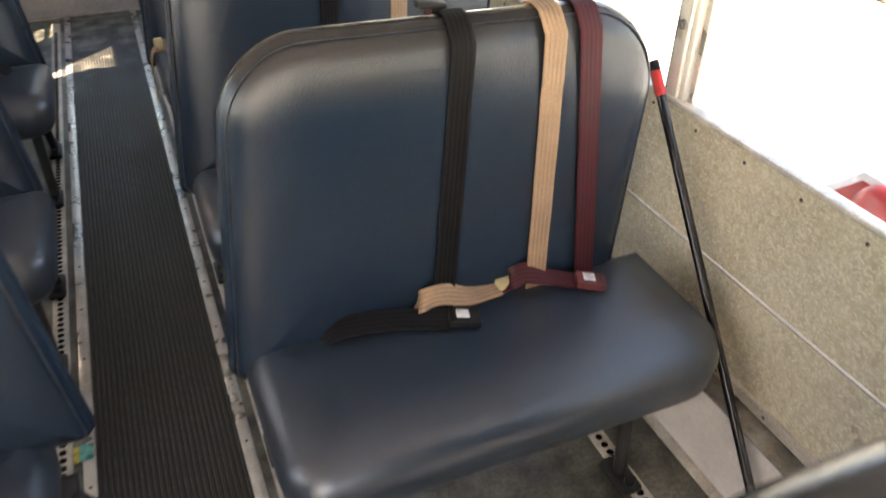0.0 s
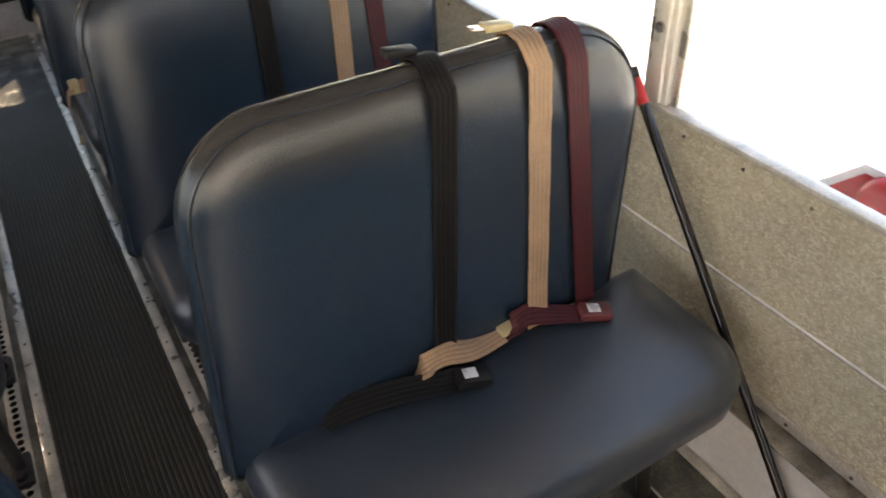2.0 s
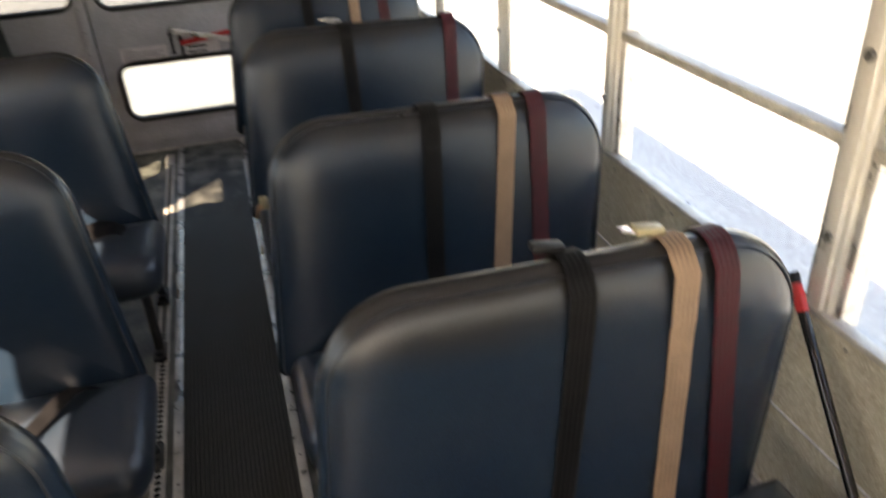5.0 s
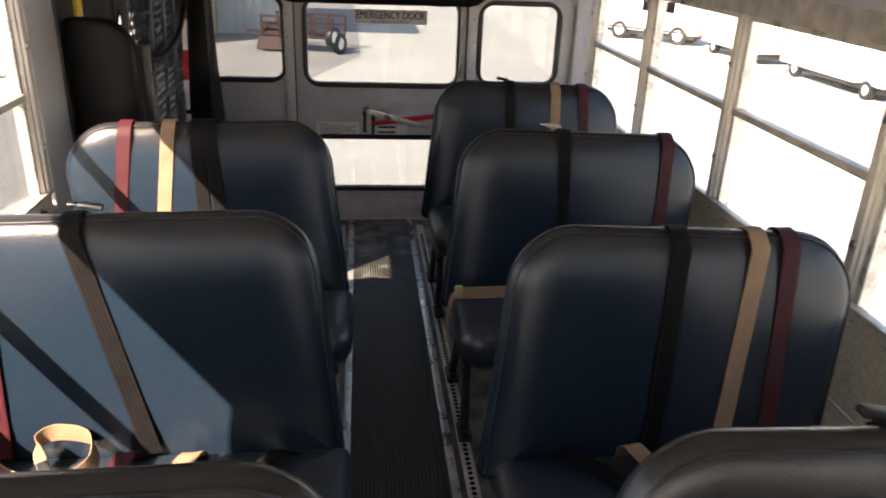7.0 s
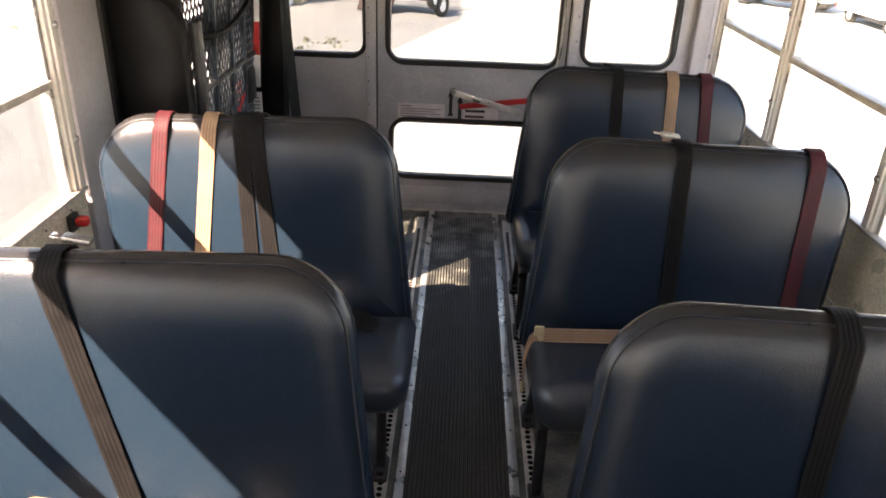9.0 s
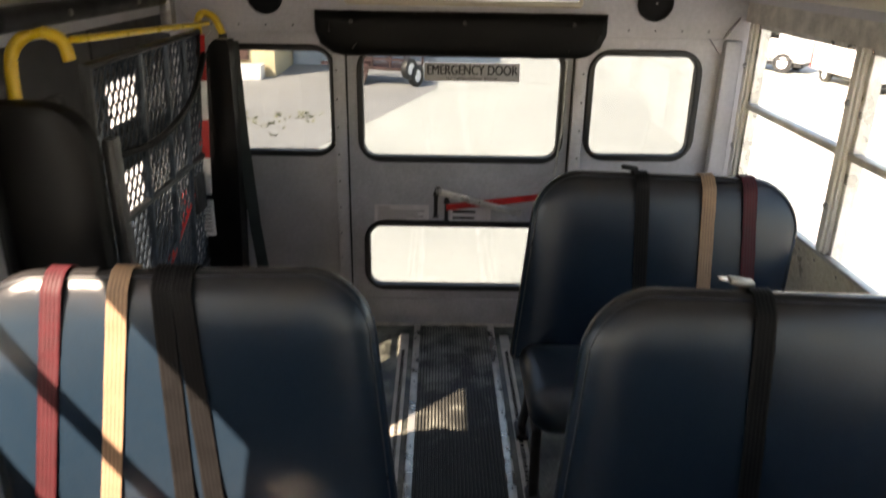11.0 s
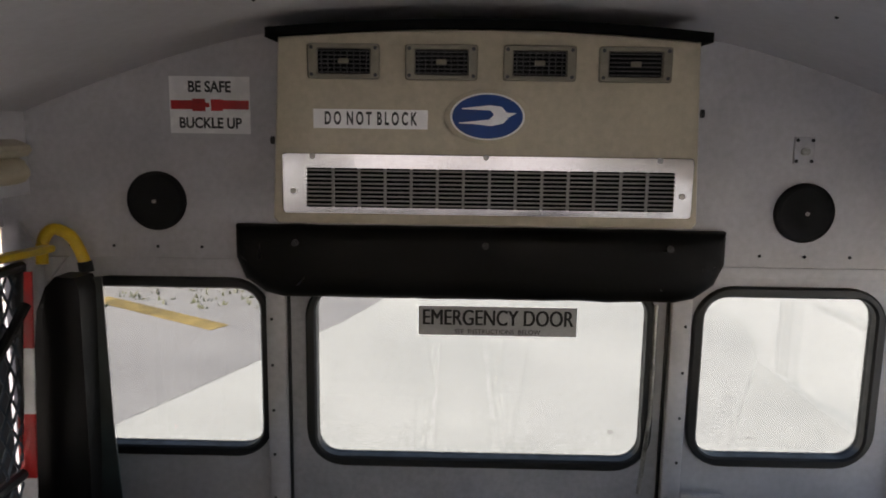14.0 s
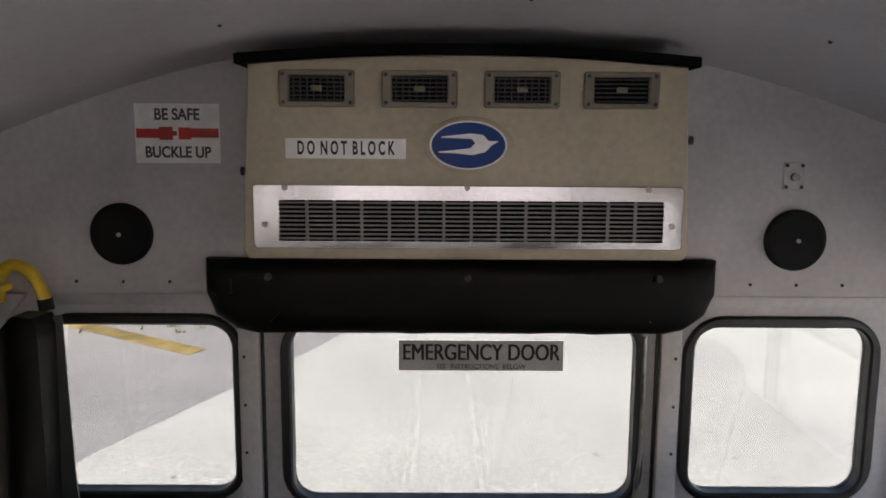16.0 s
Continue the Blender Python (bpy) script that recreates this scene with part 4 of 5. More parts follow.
def bench(s, xa, yj, straps, label, wide=WIDE, lean=10.0):
    """A bench: s = side, xa = aisle edge, yj = where back meets cushion. straps: (material, top x, bottom x, clip material)."""
    b = thing("bench_seat", label, "seat", "bus bench seats", at=(0, 0, 0))
    sn, cs = math.sin(radians(lean)), math.cos(radians(lean))
    X = lambda u: s * (xa + u)
    TH = 0.088

    def lean_in(v):
        return max(-0.03, -0.04 + 0.13 * v), 0.05 * max(0.0, 1 - v / 0.35)

    def back(u, v, w):
        # w: distance behind the front face; the back narrows upwards on the aisle side and downwards on the wall side
        taper, waist = lean_in(v)
        u += taper * (1 - u / wide) - waist * u / wide
        v *= 1.012 - 0.035 * u / wide
        return Vector((X(u), yj + v * sn + w * cs, 0.40 + v * cs - w * sn))

    H = 0.67
    outl = lambda q: rrect(0.0, wide, 0.0, H, (0.03, 0.03, 0.185, 0.15), 12, q)
    lev = ((0.30, -0.012), (0.20, -0.0115), (0.13, -0.009), (0.08, -0.005), (0.050, 0.0005), (0.030, 0.007), (0.016, 0.0155), (0.006, 0.027), (0.001, 0.040), (0.002, 0.053), (0.009, 0.067), (0.022, 0.080), (0.042, TH), (0.10, TH + 0.003), (0.2, TH + 0.004))
    bm = slab(outl, back, lev)
    for v in bm.verts:
        v.co += 0.0035 * noise.noise_vector(Vector((v.co.x * 3 + 7 * yj, v.co.y * 3, v.co.z * 3)))
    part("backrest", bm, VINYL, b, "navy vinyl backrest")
    pip = [back(u, v, 0.0145) for u, v in outl(0.0155)]
    part("back_seam", tube(pip, 0.0024, n=6, cyclic=True), PIPING, b)
    # cushion: wide roll at the front edge
    D0, T = 0.365, 0.15

    def cush(u, v, w):
        sag = 0.012 * math.sin(math.pi * min(1, max(0, u / wide))) + 0.018 * (v / D0)
        return Vector((X(u), yj + 0.03 - v, (0.484 if s > 0 else 0.449) - w - sag + 0.012 * (v / D0)))

    co = lambda q: rrect(0.0 if s > 0 else 0.155 - xa, 1.135 - xa, -0.02, D0, (0.02, 0.02, 0.125, 0.085), 7, q)
    clev = ((0.17, -0.006), (0.09, -0.002), (0.05, 0.004), (0.028, 0.014), (0.010, 0.032), (0.0, 0.06), (0.006, 0.11), (0.022, 0.136), (0.05, T))
    bm = slab(co, cush, clev)
    for v in bm.verts:
        v.co += 0.004 * noise.noise_vector(Vector((v.co.x * 4 + 3 * yj, v.co.y * 4, v.co.z * 4 + 5)))
    part("cushion", bm, SEAT_VINYL, b, "scuffed navy vinyl seat cushion")
    # steel frame and feet
    part("seat_frame", tube([(X(0.03), yj - 0.28, 0.312), (X(0.03), yj + 0.02, 0.312), (X(wide - 0.03), yj + 0.02, 0.312), (X(wide - 0.03), yj - 0.28, 0.312)], 0.0125), FRAME, b)
    for u in (0.045, 0.78):
        bm = tube([(X(u), yj - 0.20, 0.335), (X(u), yj - 0.205, 0.20), (X(u), yj - 0.22, 0.035), (X(u), yj - 0.22, 0.0125)], 0.017)
        part("front_leg", bm, FRAME, b)
        bm = tube([(X(u), yj - 0.02, 0.335), (X(u), yj + 0.07, 0.18), (X(u), yj + 0.17, 0.035), (X(u), yj + 0.17, 0.0125)], 0.017)
        part("rear_leg", bm, FRAME, b)
        for dy in (-0.22, 0.17):
            bm = box(X(u) - 0.025, X(u) + 0.025, yj + dy - 0.06, yj + dy + 0.045, 0.0066, 0.028, 0.006)
            rod((X(u), yj + dy - 0.04, 0.02), (X(u), yj + dy - 0.04, 0.044), 0.014, bm, 8)
            part("track_foot", bm, FRAME, b)
    # straps over the back
    for ma, xt, xb, clip in straps:
        W = 0.046
        path = []
        for k in range(41):
            f = k / 40
            v = 0.055 + f * (H - 0.04 - 0.055)
            crease = 0.0020 * math.exp(-((f - 0.80 + 0.1 * math.sin(9 * xt)) / 0.022) ** 2) + 0.0005 * math.sin(23 * f + 9 * xt)
            taper, waist = lean_in(v)
            path.append(((xb + (xt - xb) * f - taper) / (1 - (taper + waist) / wide), v, -0.0150 + 0.006 * max(0, f - 0.6) - crease))
        taper = lean_in(H)[0]
        xt = (xt - taper) / (1 - taper / wide)
        path += [(xt, H - 0.018, 0.002), (xt, H - 0.002, 0.018), (xt, H + 0.0045, 0.045), (xt, H - 0.002, 0.072), (xt, H - 0.02, 0.089), (xt, H - 0.06, 0.0955), (xt, H - 0.16, 0.097)]
        pts = [back(u, v, w) for u, v, w in path]
        st = webbing("strap", ribbon(pts, [Vector((1, 0, 0))] * len(pts), W), ma, b)
        if clip:
            m = Matrix.Translation(back(xt - 0.030, H + 0.012, 0.07)) @ Matrix.Rotation(0.15, 4, "Y")
            bm = box(-0.028, 0.028, -0.013, 0.013, -0.007, 0.007, 0.004, m=m)
            part("clip", bm, clip, st)
            if clip is not BLACK_PLASTIC:
                part("tongue", box(-0.052, -0.026, -0.010, 0.010, -0.002, 0.002, 0.001, m=m), CHROME, st)
    return b


def loose_belt(name, label, pts, sides, ma, buckle_m, button, width=0.046, buckle_dir=None, up=(0, 0, 1), size=(0.066, 0.044, 0.020), group="loose seat belts"):
    """A strap end with a buckle lying on a cushion."""
    t = thing(name, label, "seat belt", group)
    p = smooth_path(pts, 7)
    sd = smooth_path(sides, 7)
    webbing("webbing", ribbon(p, sd, width), ma, t)
    d = Vector(buckle_dir).normalized() if buckle_dir else (p[-1] - p[-3]).normalized()
    u = Vector(up).normalized()
    sdir = u.cross(d).normalized()
    u = d.cross(sdir)
    m = Matrix((( *d, 0), (*sdir, 0), (*u, 0), (0, 0, 0, 1))).transposed()
    m.translation = p[-1] + d * size[0] * 0.45 + u * 0.004
    L, Wd, Hh = size
    bk = part("buckle", box(-L / 2, L / 2, -Wd / 2, Wd / 2, -Hh / 2, Hh / 2, 0.005, m=m), buckle_m, t)
    if button:
        part("release_button", box(-L * 0.28, L * 0.12, -Wd * 0.27, Wd * 0.27, Hh / 2 - 0.001, Hh / 2 + 0.0022, 0.001, m=m), SILVER, bk, "bright silver release button")
    return t


NAVY = "worn navy vinyl bench with three belt straps"
R3 = lambda a, b_, c, clips=(BLACK_PLASTIC, TAN_PLASTIC, None): [(BLACK_WEB, a[0], a[1], clips[0]), (TAN_WEB, b_[0], b_[1], clips[1]), (RED_WEB, c[0], c[1], clips[2])]
XA = 0.20
ROW_R = (0.185, 1.25, 2.015, 2.987, 3.937)
ROW_L = (0.24, 1.21, 2.13, 3.077)
bench(1, 0.31, ROW_R[0], [], "worn navy vinyl bus bench seen from behind", wide=0.825)
bench(1, XA, ROW_R[1], R3((0.456, 0.405), (0.637, 0.622), (0.711, 0.746)), NAVY + " beside the wall", wide=0.892, lean=3.5)
bench(1, XA, ROW_R[2], R3((0.448, 0.405), (0.648, 0.585), (0.730, 0.712), (None, None, None)), NAVY)
bench(1, XA, ROW_R[3], [(BLACK_WEB, 0.410, 0.408, STEEL), (RED_WEB, 0.795, 0.765, None)], "worn navy vinyl bus bench with black and maroon straps")
bench(1, XA, ROW_R[4], R3((0.386, 0.400), (0.606, 0.615), (0.742, 0.770), (BLACK_PLASTIC, None, None)), NAVY + " by the door")
bench(-1, XA, ROW_L[0], [], "worn navy vinyl bus bench", wide=0.965)
bench(-1, 0.110, ROW_L[1], [], "worn navy vinyl bus bench across the aisle", wide=1.07, lean=4.0)
bench(-1, XA, ROW_L[2], [(BLACK_WEB, 0.610, 0.452, STEEL), (RED_WEB, 0.828, 0.812, None)], "sunlit navy vinyl bus bench with black and maroon straps", wide=0.965)
bench(-1, XA, ROW_L[3], [(RED_WEB, 0.745, 0.805, None), (TAN_WEB, 0.598, 0.652, None), (BLACK_WEB, 0.502, 0.468, None), (BLACK_WEB, 0.458, 0.398, None)], "sunlit navy vinyl bus bench with four straps", wide=0.965)

# belts lying on the first bench
yA = ROW_R[1] + 0.005
ZC, ZL = 0.485, 0.450
loose_belt("seat_belt", "black seat belt end with a silver-buttoned buckle", [(0.345, yA + 0.0, ZC - 0.012), (0.39, yA - 0.02, ZC + 0.022), (0.49, yA - 0.04, ZC + 0.026), (0.60, yA - 0.068, ZC + 0.014)],
           [(0.1, 1, 0.5)] * 4, BLACK_WEB, BLACK_PLASTIC, True)
loose_belt("seat_belt", "tan seat belt end with a cream plastic buckle", [(0.54, yA + 0.002, ZC - 0.014), (0.556, yA - 0.028, ZC + 0.042), (0.605, yA - 0.026, ZC + 0.044), (0.665, yA - 0.024, ZC + 0.022), (0.735, yA - 0.014, ZC + 0.016)],
           [(0.5, 0.3, 0.6), (0.5, 0.35, 0.8), (0.15, 0.4, 0.9), (0.1, 0.9, 0.35), (-0.1, 1, 0.2)], TAN_WEB, TAN_PLASTIC, False, buckle_dir=(1, 0.12, 0.05), size=(0.066, 0.026, 0.018), width=0.044)
loose_belt("seat_belt", "maroon seat belt end with a silver-buttoned buckle", [(0.750, yA + 0.004, ZC - 0.014), (0.760, yA - 0.022, ZC + 0.034), (0.80, yA - 0.022, ZC + 0.040), (0.855, yA - 0.030, ZC + 0.018), (0.905, yA - 0.050, ZC + 0.008)],
           [(0.5, 0.3, 0.6), (0.5, 0.35, 0.8), (0.2, 0.5, 0.8), (0.3, 1, 0.3), (0.4, 1, 0.1)], RED_WEB, RED_PLASTIC, True)

# belts on the other benches
yB, yC, yL, yM = ROW_R[2], ROW_R[3], ROW_L[2], ROW_L[3]
ACROSS = (1, 0.15, 0)
loose_belt("seat_belt", "tan seat belt end hanging over the cushion front", [(0.54, yB + 0.01, ZC - 0.012), (0.55, yB - 0.01, ZC + 0.04), (0.60, yB - 0.08, ZC + 0.016), (0.69, yB - 0.16, ZC + 0.008)], [ACROSS] * 4, TAN_WEB, TAN_PLASTIC, False, size=(0.06, 0.03, 0.018), group="belts on the second bench")
loose_belt("seat_belt", "maroon seat belt end lying on the cushion", [(0.70, yB + 0.01, ZC - 0.012), (0.71, yB - 0.01, ZC + 0.04), (0.74, yB - 0.07, ZC + 0.018), (0.79, yB - 0.16, ZC + 0.008)], [ACROSS] * 4, RED_WEB, RED_PLASTIC, True, group="belts on the second bench")
loose_belt("seat_belt", "black seat belt end lying on the cushion", [(0.36, yB + 0.01, ZC - 0.012), (0.38, yB - 0.02, ZC + 0.028), (0.45, yB - 0.06, ZC + 0.018), (0.51, yB - 0.12, ZC + 0.008)], [(0.6, 0.8, 0)] * 4, BLACK_WEB, BLACK_PLASTIC, True, group="belts on the second bench")
loose_belt("seat_belt", "tan lap belt stretched across the bench with a brass clip", [(0.77, yC - 0.03, ZC - 0.004), (0.775, yC - 0.02, ZC + 0.03), (0.70, yC - 0.035, ZC + 0.03), (0.50, yC - 0.06, ZC + 0.024), (0.36, yC - 0.07, ZC + 0.024), (0.235, yC - 0.075, ZC + 0.024)], [(-0.2, 1, 0.6), (-0.2, 1, 0.6), (0.05, 0.5, 1), (0.05, 0.5, 1), (0.05, 0.5, 1), (0.05, 0.5, 1)], TAN_WEB, TAN_PLASTIC, False, size=(0.03, 0.012, 0.052), buckle_dir=(-1, 0, 0), width=0.042, group="belts on the third bench")
loose_belt("seat_belt", "tan belt end hanging down the aisle side of the cushion", [(0.215, yC - 0.08, ZC + 0.022), (0.196, yC - 0.085, ZC + 0.005), (0.186, yC - 0.09, ZC - 0.05), (0.184, yC - 0.10, ZC - 0.13)], [(0, 1, 0)] * 4, TAN_WEB, TAN_PLASTIC, False, size=(0.03, 0.012, 0.03), group="belts on the third bench")
loose_belt("seat_belt", "loose tan belt tail lying on the cushion", [(0.55, yC - 0.07, ZC + 0.012), (0.62, yC - 0.12, ZC + 0.008), (0.71, yC - 0.20, ZC + 0.004)], [(0.5, 1, 0)] * 3, TAN_WEB, TAN_PLASTIC, False, size=(0.02, 0.03, 0.006), width=0.042, group="belts on the third bench")
loose_belt("seat_belt", "black belt end with a silver-buttoned buckle on the cushion", [(0.48, yC - 0.09, ZC + 0.004), (0.53, yC - 0.14, ZC + 0.008), (0.58, yC - 0.17, ZC + 0.012)], [(0.5, 1, 0)] * 3, BLACK_WEB, BLACK_PLASTIC, True, width=0.025, group="belts on the third bench")
loose_belt("seat_belt", "maroon belt tail lying on the cushion", [(0.76, yC - 0.04, ZC + 0.018), (0.765, yC - 0.09, ZC + 0.010), (0.785, yC - 0.19, ZC + 0.004)], [ACROSS] * 3, RED_WEB, RED_PLASTIC, False, size=(0.02, 0.03, 0.006), group="belts on the third bench")
loose_belt("seat_belt", "coiled tan seat belt standing up in a loop, sunlit", [(-1.06, yL - 0.03, ZL + 0.035), (-0.97, yL - 0.09, ZL + 0.012), (-0.86, yL - 0.13, ZL + 0.014), (-0.78, yL - 0.07, ZL + 0.03), (-0.80, yL + 0.0, ZL + 0.055), (-0.88, yL + 0.01, ZL + 0.07), (-0.92, yL - 0.02, ZL + 0.06), (-0.90, yL - 0.06, ZL + 0.03)], [(0.2, 0.9, 0.4), (0.1, 0.8, 0.5), (0.0, 0.5, 0.9), (-0.3, 0.1, 1), (-0.3, 0.1, 1), (0.0, 0.3, 1), (0.2, 0.3, 1), (0.2, 0.5, 1)], TAN_WEB, CHROME, False, size=(0.04, 0.03, 0.012), width=0.042, group="belts on the sunlit benches")
loose_belt("seat_belt", "maroon seat belt end lying on the sunlit cushion", [(-0.70, yL + 0.0, ZL - 0.01), (-0.71, yL - 0.03, ZL + 0.03), (-0.73, yL - 0.10, ZL + 0.014), (-0.76, yL - 0.18, ZL + 0.006)], [ACROSS] * 4, RED_WEB, RED_PLASTIC, True, group="belts on the sunlit benches")
loose_belt("seat_belt", "tan seat belt end lying on the sunlit cushion", [(-0.54, yL + 0.0, ZL - 0.01), (-0.55, yL - 0.04, ZL + 0.03), (-0.59, yL - 0.12, ZL + 0.014), (-0.62, yL - 0.19, ZL + 0.006)], [ACROSS] * 4, TAN_WEB, TAN_PLASTIC, False, size=(0.06, 0.03, 0.018), group="belts on the sunlit benches")
loose_belt("seat_belt", "black seat belt end lying on the cushion edge", [(-0.30, yL + 0.0, ZL - 0.008), (-0.34, yL - 0.05, ZL + 0.026), (-0.40, yL - 0.12, ZL + 0.012), (-0.43, yL - 0.17, ZL + 0.006)], [(0.9, -0.4, 0)] * 4, BLACK_WEB, BLACK_PLASTIC, True, group="belts on the sunlit benches")
loose_belt("seat_belt", "faded maroon seat belt end in the sun", [(-0.73, yM + 0.0, ZL - 0.008), (-0.75, yM - 0.03, ZL + 0.045), (-0.80, yM - 0.09, ZL + 0.026), (-0.845, yM - 0.15, ZL + 0.008)], [(0.8, -0.5, 0)] * 4, RED_WEB, RED_PLASTIC, True, group="belts on the rear bench")
loose_belt("seat_belt", "tan seat belt end folded on the cushion", [(-0.52, yM + 0.0, ZL - 0.008), (-0.535, yM - 0.04, ZL + 0.045), (-0.58, yM - 0.12, ZL + 0.020), (-0.63, yM - 0.19, ZL + 0.006)], [(0.9, -0.5, 0)] * 4, TAN_WEB, TAN_PLASTIC, False, size=(0.06, 0.03, 0.018), group="belts on the rear bench")
loose_belt("seat_belt", "black seat belt end with a steel tongue on the cushion", [(-0.27, yM - 0.06, ZL - 0.006), (-0.305, yM - 0.085, ZL + 0.024), (-0.35, yM - 0.10, ZL + 0.026), (-0.39, yM - 0.115, ZL + 0.020)], [(0.2, 1, 0.4)] * 4, BLACK_WEB, CHROME, False, size=(0.055, 0.036, 0.010), group="belts on the rear bench")
loose_belt("seat_belt", "short black seat belt end with a steel buckle plate", [(-0.53, yM - 0.02, ZL - 0.006), (-0.525, yM - 0.06, ZL + 0.030), (-0.505, yM - 0.11, ZL + 0.018), (-0.49, yM - 0.135, ZL + 0.012)], [ACROSS] * 4, BLACK_WEB, SILVER, False, buckle_dir=(0.9, -0.25, 0), size=(0.085, 0.042, 0.016), group="belts on the rear bench")
loose_belt("seat_belt", "black belt with a bright steel tongue on the cushion", [(-0.30, yM - 0.03, ZL + 0.0), (-0.36, yM - 0.05, ZL + 0.03), (-0.42, yM - 0.08, ZL + 0.018), (-0.45, yM - 0.10, ZL + 0.016)], [(0.3, 1, 0.3)] * 4, BLACK_WEB, CHROME, False, size=(0.07, 0.04, 0.014), group="belts on the rear bench")

# a black handle with a red collar leaning in the corner
pole = thing("broom_handle", "black metal pole with a red collar leaning on the wall", "pole")
pa, pb = Vector((1.180, 1.432, 0.884)), Vector((1.122, 0.675, 0.012))
part("shaft", rod(pa + (pb - pa).normalized() * 0.03, pb, 0.0105, n=16), GLOSS_BLACK, pole, "glossy black shaft")
d = (pb - pa).normalized()
pa = pa + d * 0.03
part("red_collar", rod(pa + d * 0.015, pa + d * 0.07, 0.0125, n=16), RED, pole, "red plastic collar")
part("end_cap", rod(pa - d * 0.008, pa + d * 0.012, 0.0125, n=16), BLACK_PLASTIC, pole)


latch = thing("release_latch", "small red plastic release latch on the wall sheet", "latch")
part("base", box(-1.2475, -1.230, 3.095, 3.145, 0.685, 0.740, 0.004), FRAME, latch)
part("red_knob", box(-1.230, -1.190, 3.105, 3.138, 0.700, 0.732, 0.010, seg=3), RED, latch, "red knob")

# ---- wheelchair lift in the rear corner ----
def lift():
    t = thing("wheelchair_lift", "folded wheelchair lift with mesh platform and yellow handrails", "wheelchair lift")
    def P(y, z):
        return Vector((-1.055 - 0.05 * (1.4 - z), y, z))
    y0, y1, z0, z1 = 3.74, 4.74, 0.10, 1.42
    bm = tube([P(y0, z0), P(y0, z1), P(y1, z1), P(y1, z0)], 0.018, n=8, cyclic=True)
    part("platform_frame", bm, FRAME, t)
    part("cross_pad", box(-1.15, -1.125, 3.85, 4.62, 1.03, 1.185, 0.01), BLACK_VINYL, t)
    for y in (4.12, 4.36, 4.56):
        part("platform_rib", tube([P(y, z0), P(y, z1)], 0.014, n=8), MESH_BLUE, t)
    for z in (0.45, 0.92):
        part("cross_bar", tube([P(y0, z), P(y1, z)], 0.014, n=8), FRAME, t)
    # expanded metal: two families of crossing strands, cut at the frame
    bm = bmesh.new()
    step, slope = 0.043, 1.7
    for fam in (-1, 1):
        c = -3.0
        while c < 9.0:
            pts = []
            for z in (z0, z1):
                y = c + fam * (z - z0) / slope
                pts.append((y, z))
            (ya, za), (yb, zb) = pts
            if ya > yb:
                ya, za, yb, zb = yb, zb, ya, za
            if yb > y0 and ya < y1:
                if ya < y0:
                    za += (zb - za) * (y0 - ya) / (yb - ya)
                    ya = y0
                if yb > y1:
                    zb = za + (zb - za) * (y1 - ya) / (yb - ya)
                    yb = y1
                rod(P(ya, za), P(yb, zb), 0.0040, bm, 4)
            c += step
    tagged(part("expanded_mesh", bm, MESH_BLUE, t, "steel expanded mesh", smooth=False), kind="stuff")
    # sagging black strap across the mesh
    part("strap", tube(smooth_path([(-1.02, 3.8, 1.16), (-1.01, 4.1, 1.14), (-1.01, 4.45, 1.20), (-1.02, 4.70, 1.34)]), 0.012, n=8), BLACK_WEB, t)
    # handrails
    part("handrail", box(-0.0175, 0.0175, -0.59, 0.59, -0.009, 0.009, 0.007, m=Matrix.Translation((-1.05, 4.28, 1.470)) @ Matrix.Rotation(radians(-2.7), 4, "X")), YELLOW, t, "yellow handrail")
    part("rail_hoop", tube(smooth_path([(-1.105, 4.93, 1.39), (-1.108, 4.945, 1.445), (-1.085, 4.955, 1.476), (-1.04, 4.96, 1.455), (-1.012, 4.965, 1.388)]), 0.0155), YELLOW, t, "yellow hoop")
    part("rail_hoop", tube(smooth_path([(-1.19, 3.62, 1.18), (-1.19, 3.62, 1.40), (-1.178, 3.63, 1.48), (-1.13, 3.65, 1.518), (-1.08, 3.68, 1.50), (-1.068, 3.69, 1.445)]), 0.017), YELLOW, t, "yellow hoop")
    part("hoop_grip", rod((-1.014, 4.965, 1.393), (-1.010, 4.965, 1.365), 0.018), BLACK_PLASTIC, t)
    # padded front post cover
    pl = lambda u, v, w: Vector((u, 3.575 + w + 0.01 * (1.3 - v), v))
    part("padded_cover", slab(lambda q: rrect(-1.240, -0.985, 0.25, 1.355, (0.02, 0.02, 0.13, 0.03), 8, q), pl, ((0.03, -0.03), (0.008, -0.022), (0, -0.006), (0, 0.03))), BLACK_VINYL, t, "black padded cover")
    part("side_strap", box(-0.986, -0.952, 3.615, 3.66, 0.25, 1.25, 0.004), FRAME, t)
    # rear post: black cover, dark strap, striped reflective strip with label
    bm = bmesh.new()
    prof = [(0.06, -1.14, -0.95, 0.0), (0.40, -1.135, -0.965, 0.0), (0.9, -1.105, -0.945, 0.0), (1.30, -1.055, -0.944, 0.0), (1.36, -1.03, -0.945, 0.0), (1.385, -1.005, -0.955, 0.0)]
    rings = [[bm.verts.new((x, y, z)) for x, y in ((a, 4.80), (b_, 4.79), (b_ + 0.012, 4.86), (a, 4.87))] for z, a, b_, q in prof]
    skin(bm, rings)
    bm.faces.new(rings[0])
    bm.faces.new(rings[-1])
    part("post_cover", bm, BLACK_VINYL, t, "black padded post cover")
    part("post_strap", ribbon([(-0.945, 4.85, 1.375), (-0.932, 4.84, 1.0), (-0.905, 4.83, 0.6), (-0.868, 4.81, 0.28)], [(1, 0.3, 0)] * 4, 0.05, thick=0.012, ribs=1), GREENISH, t)
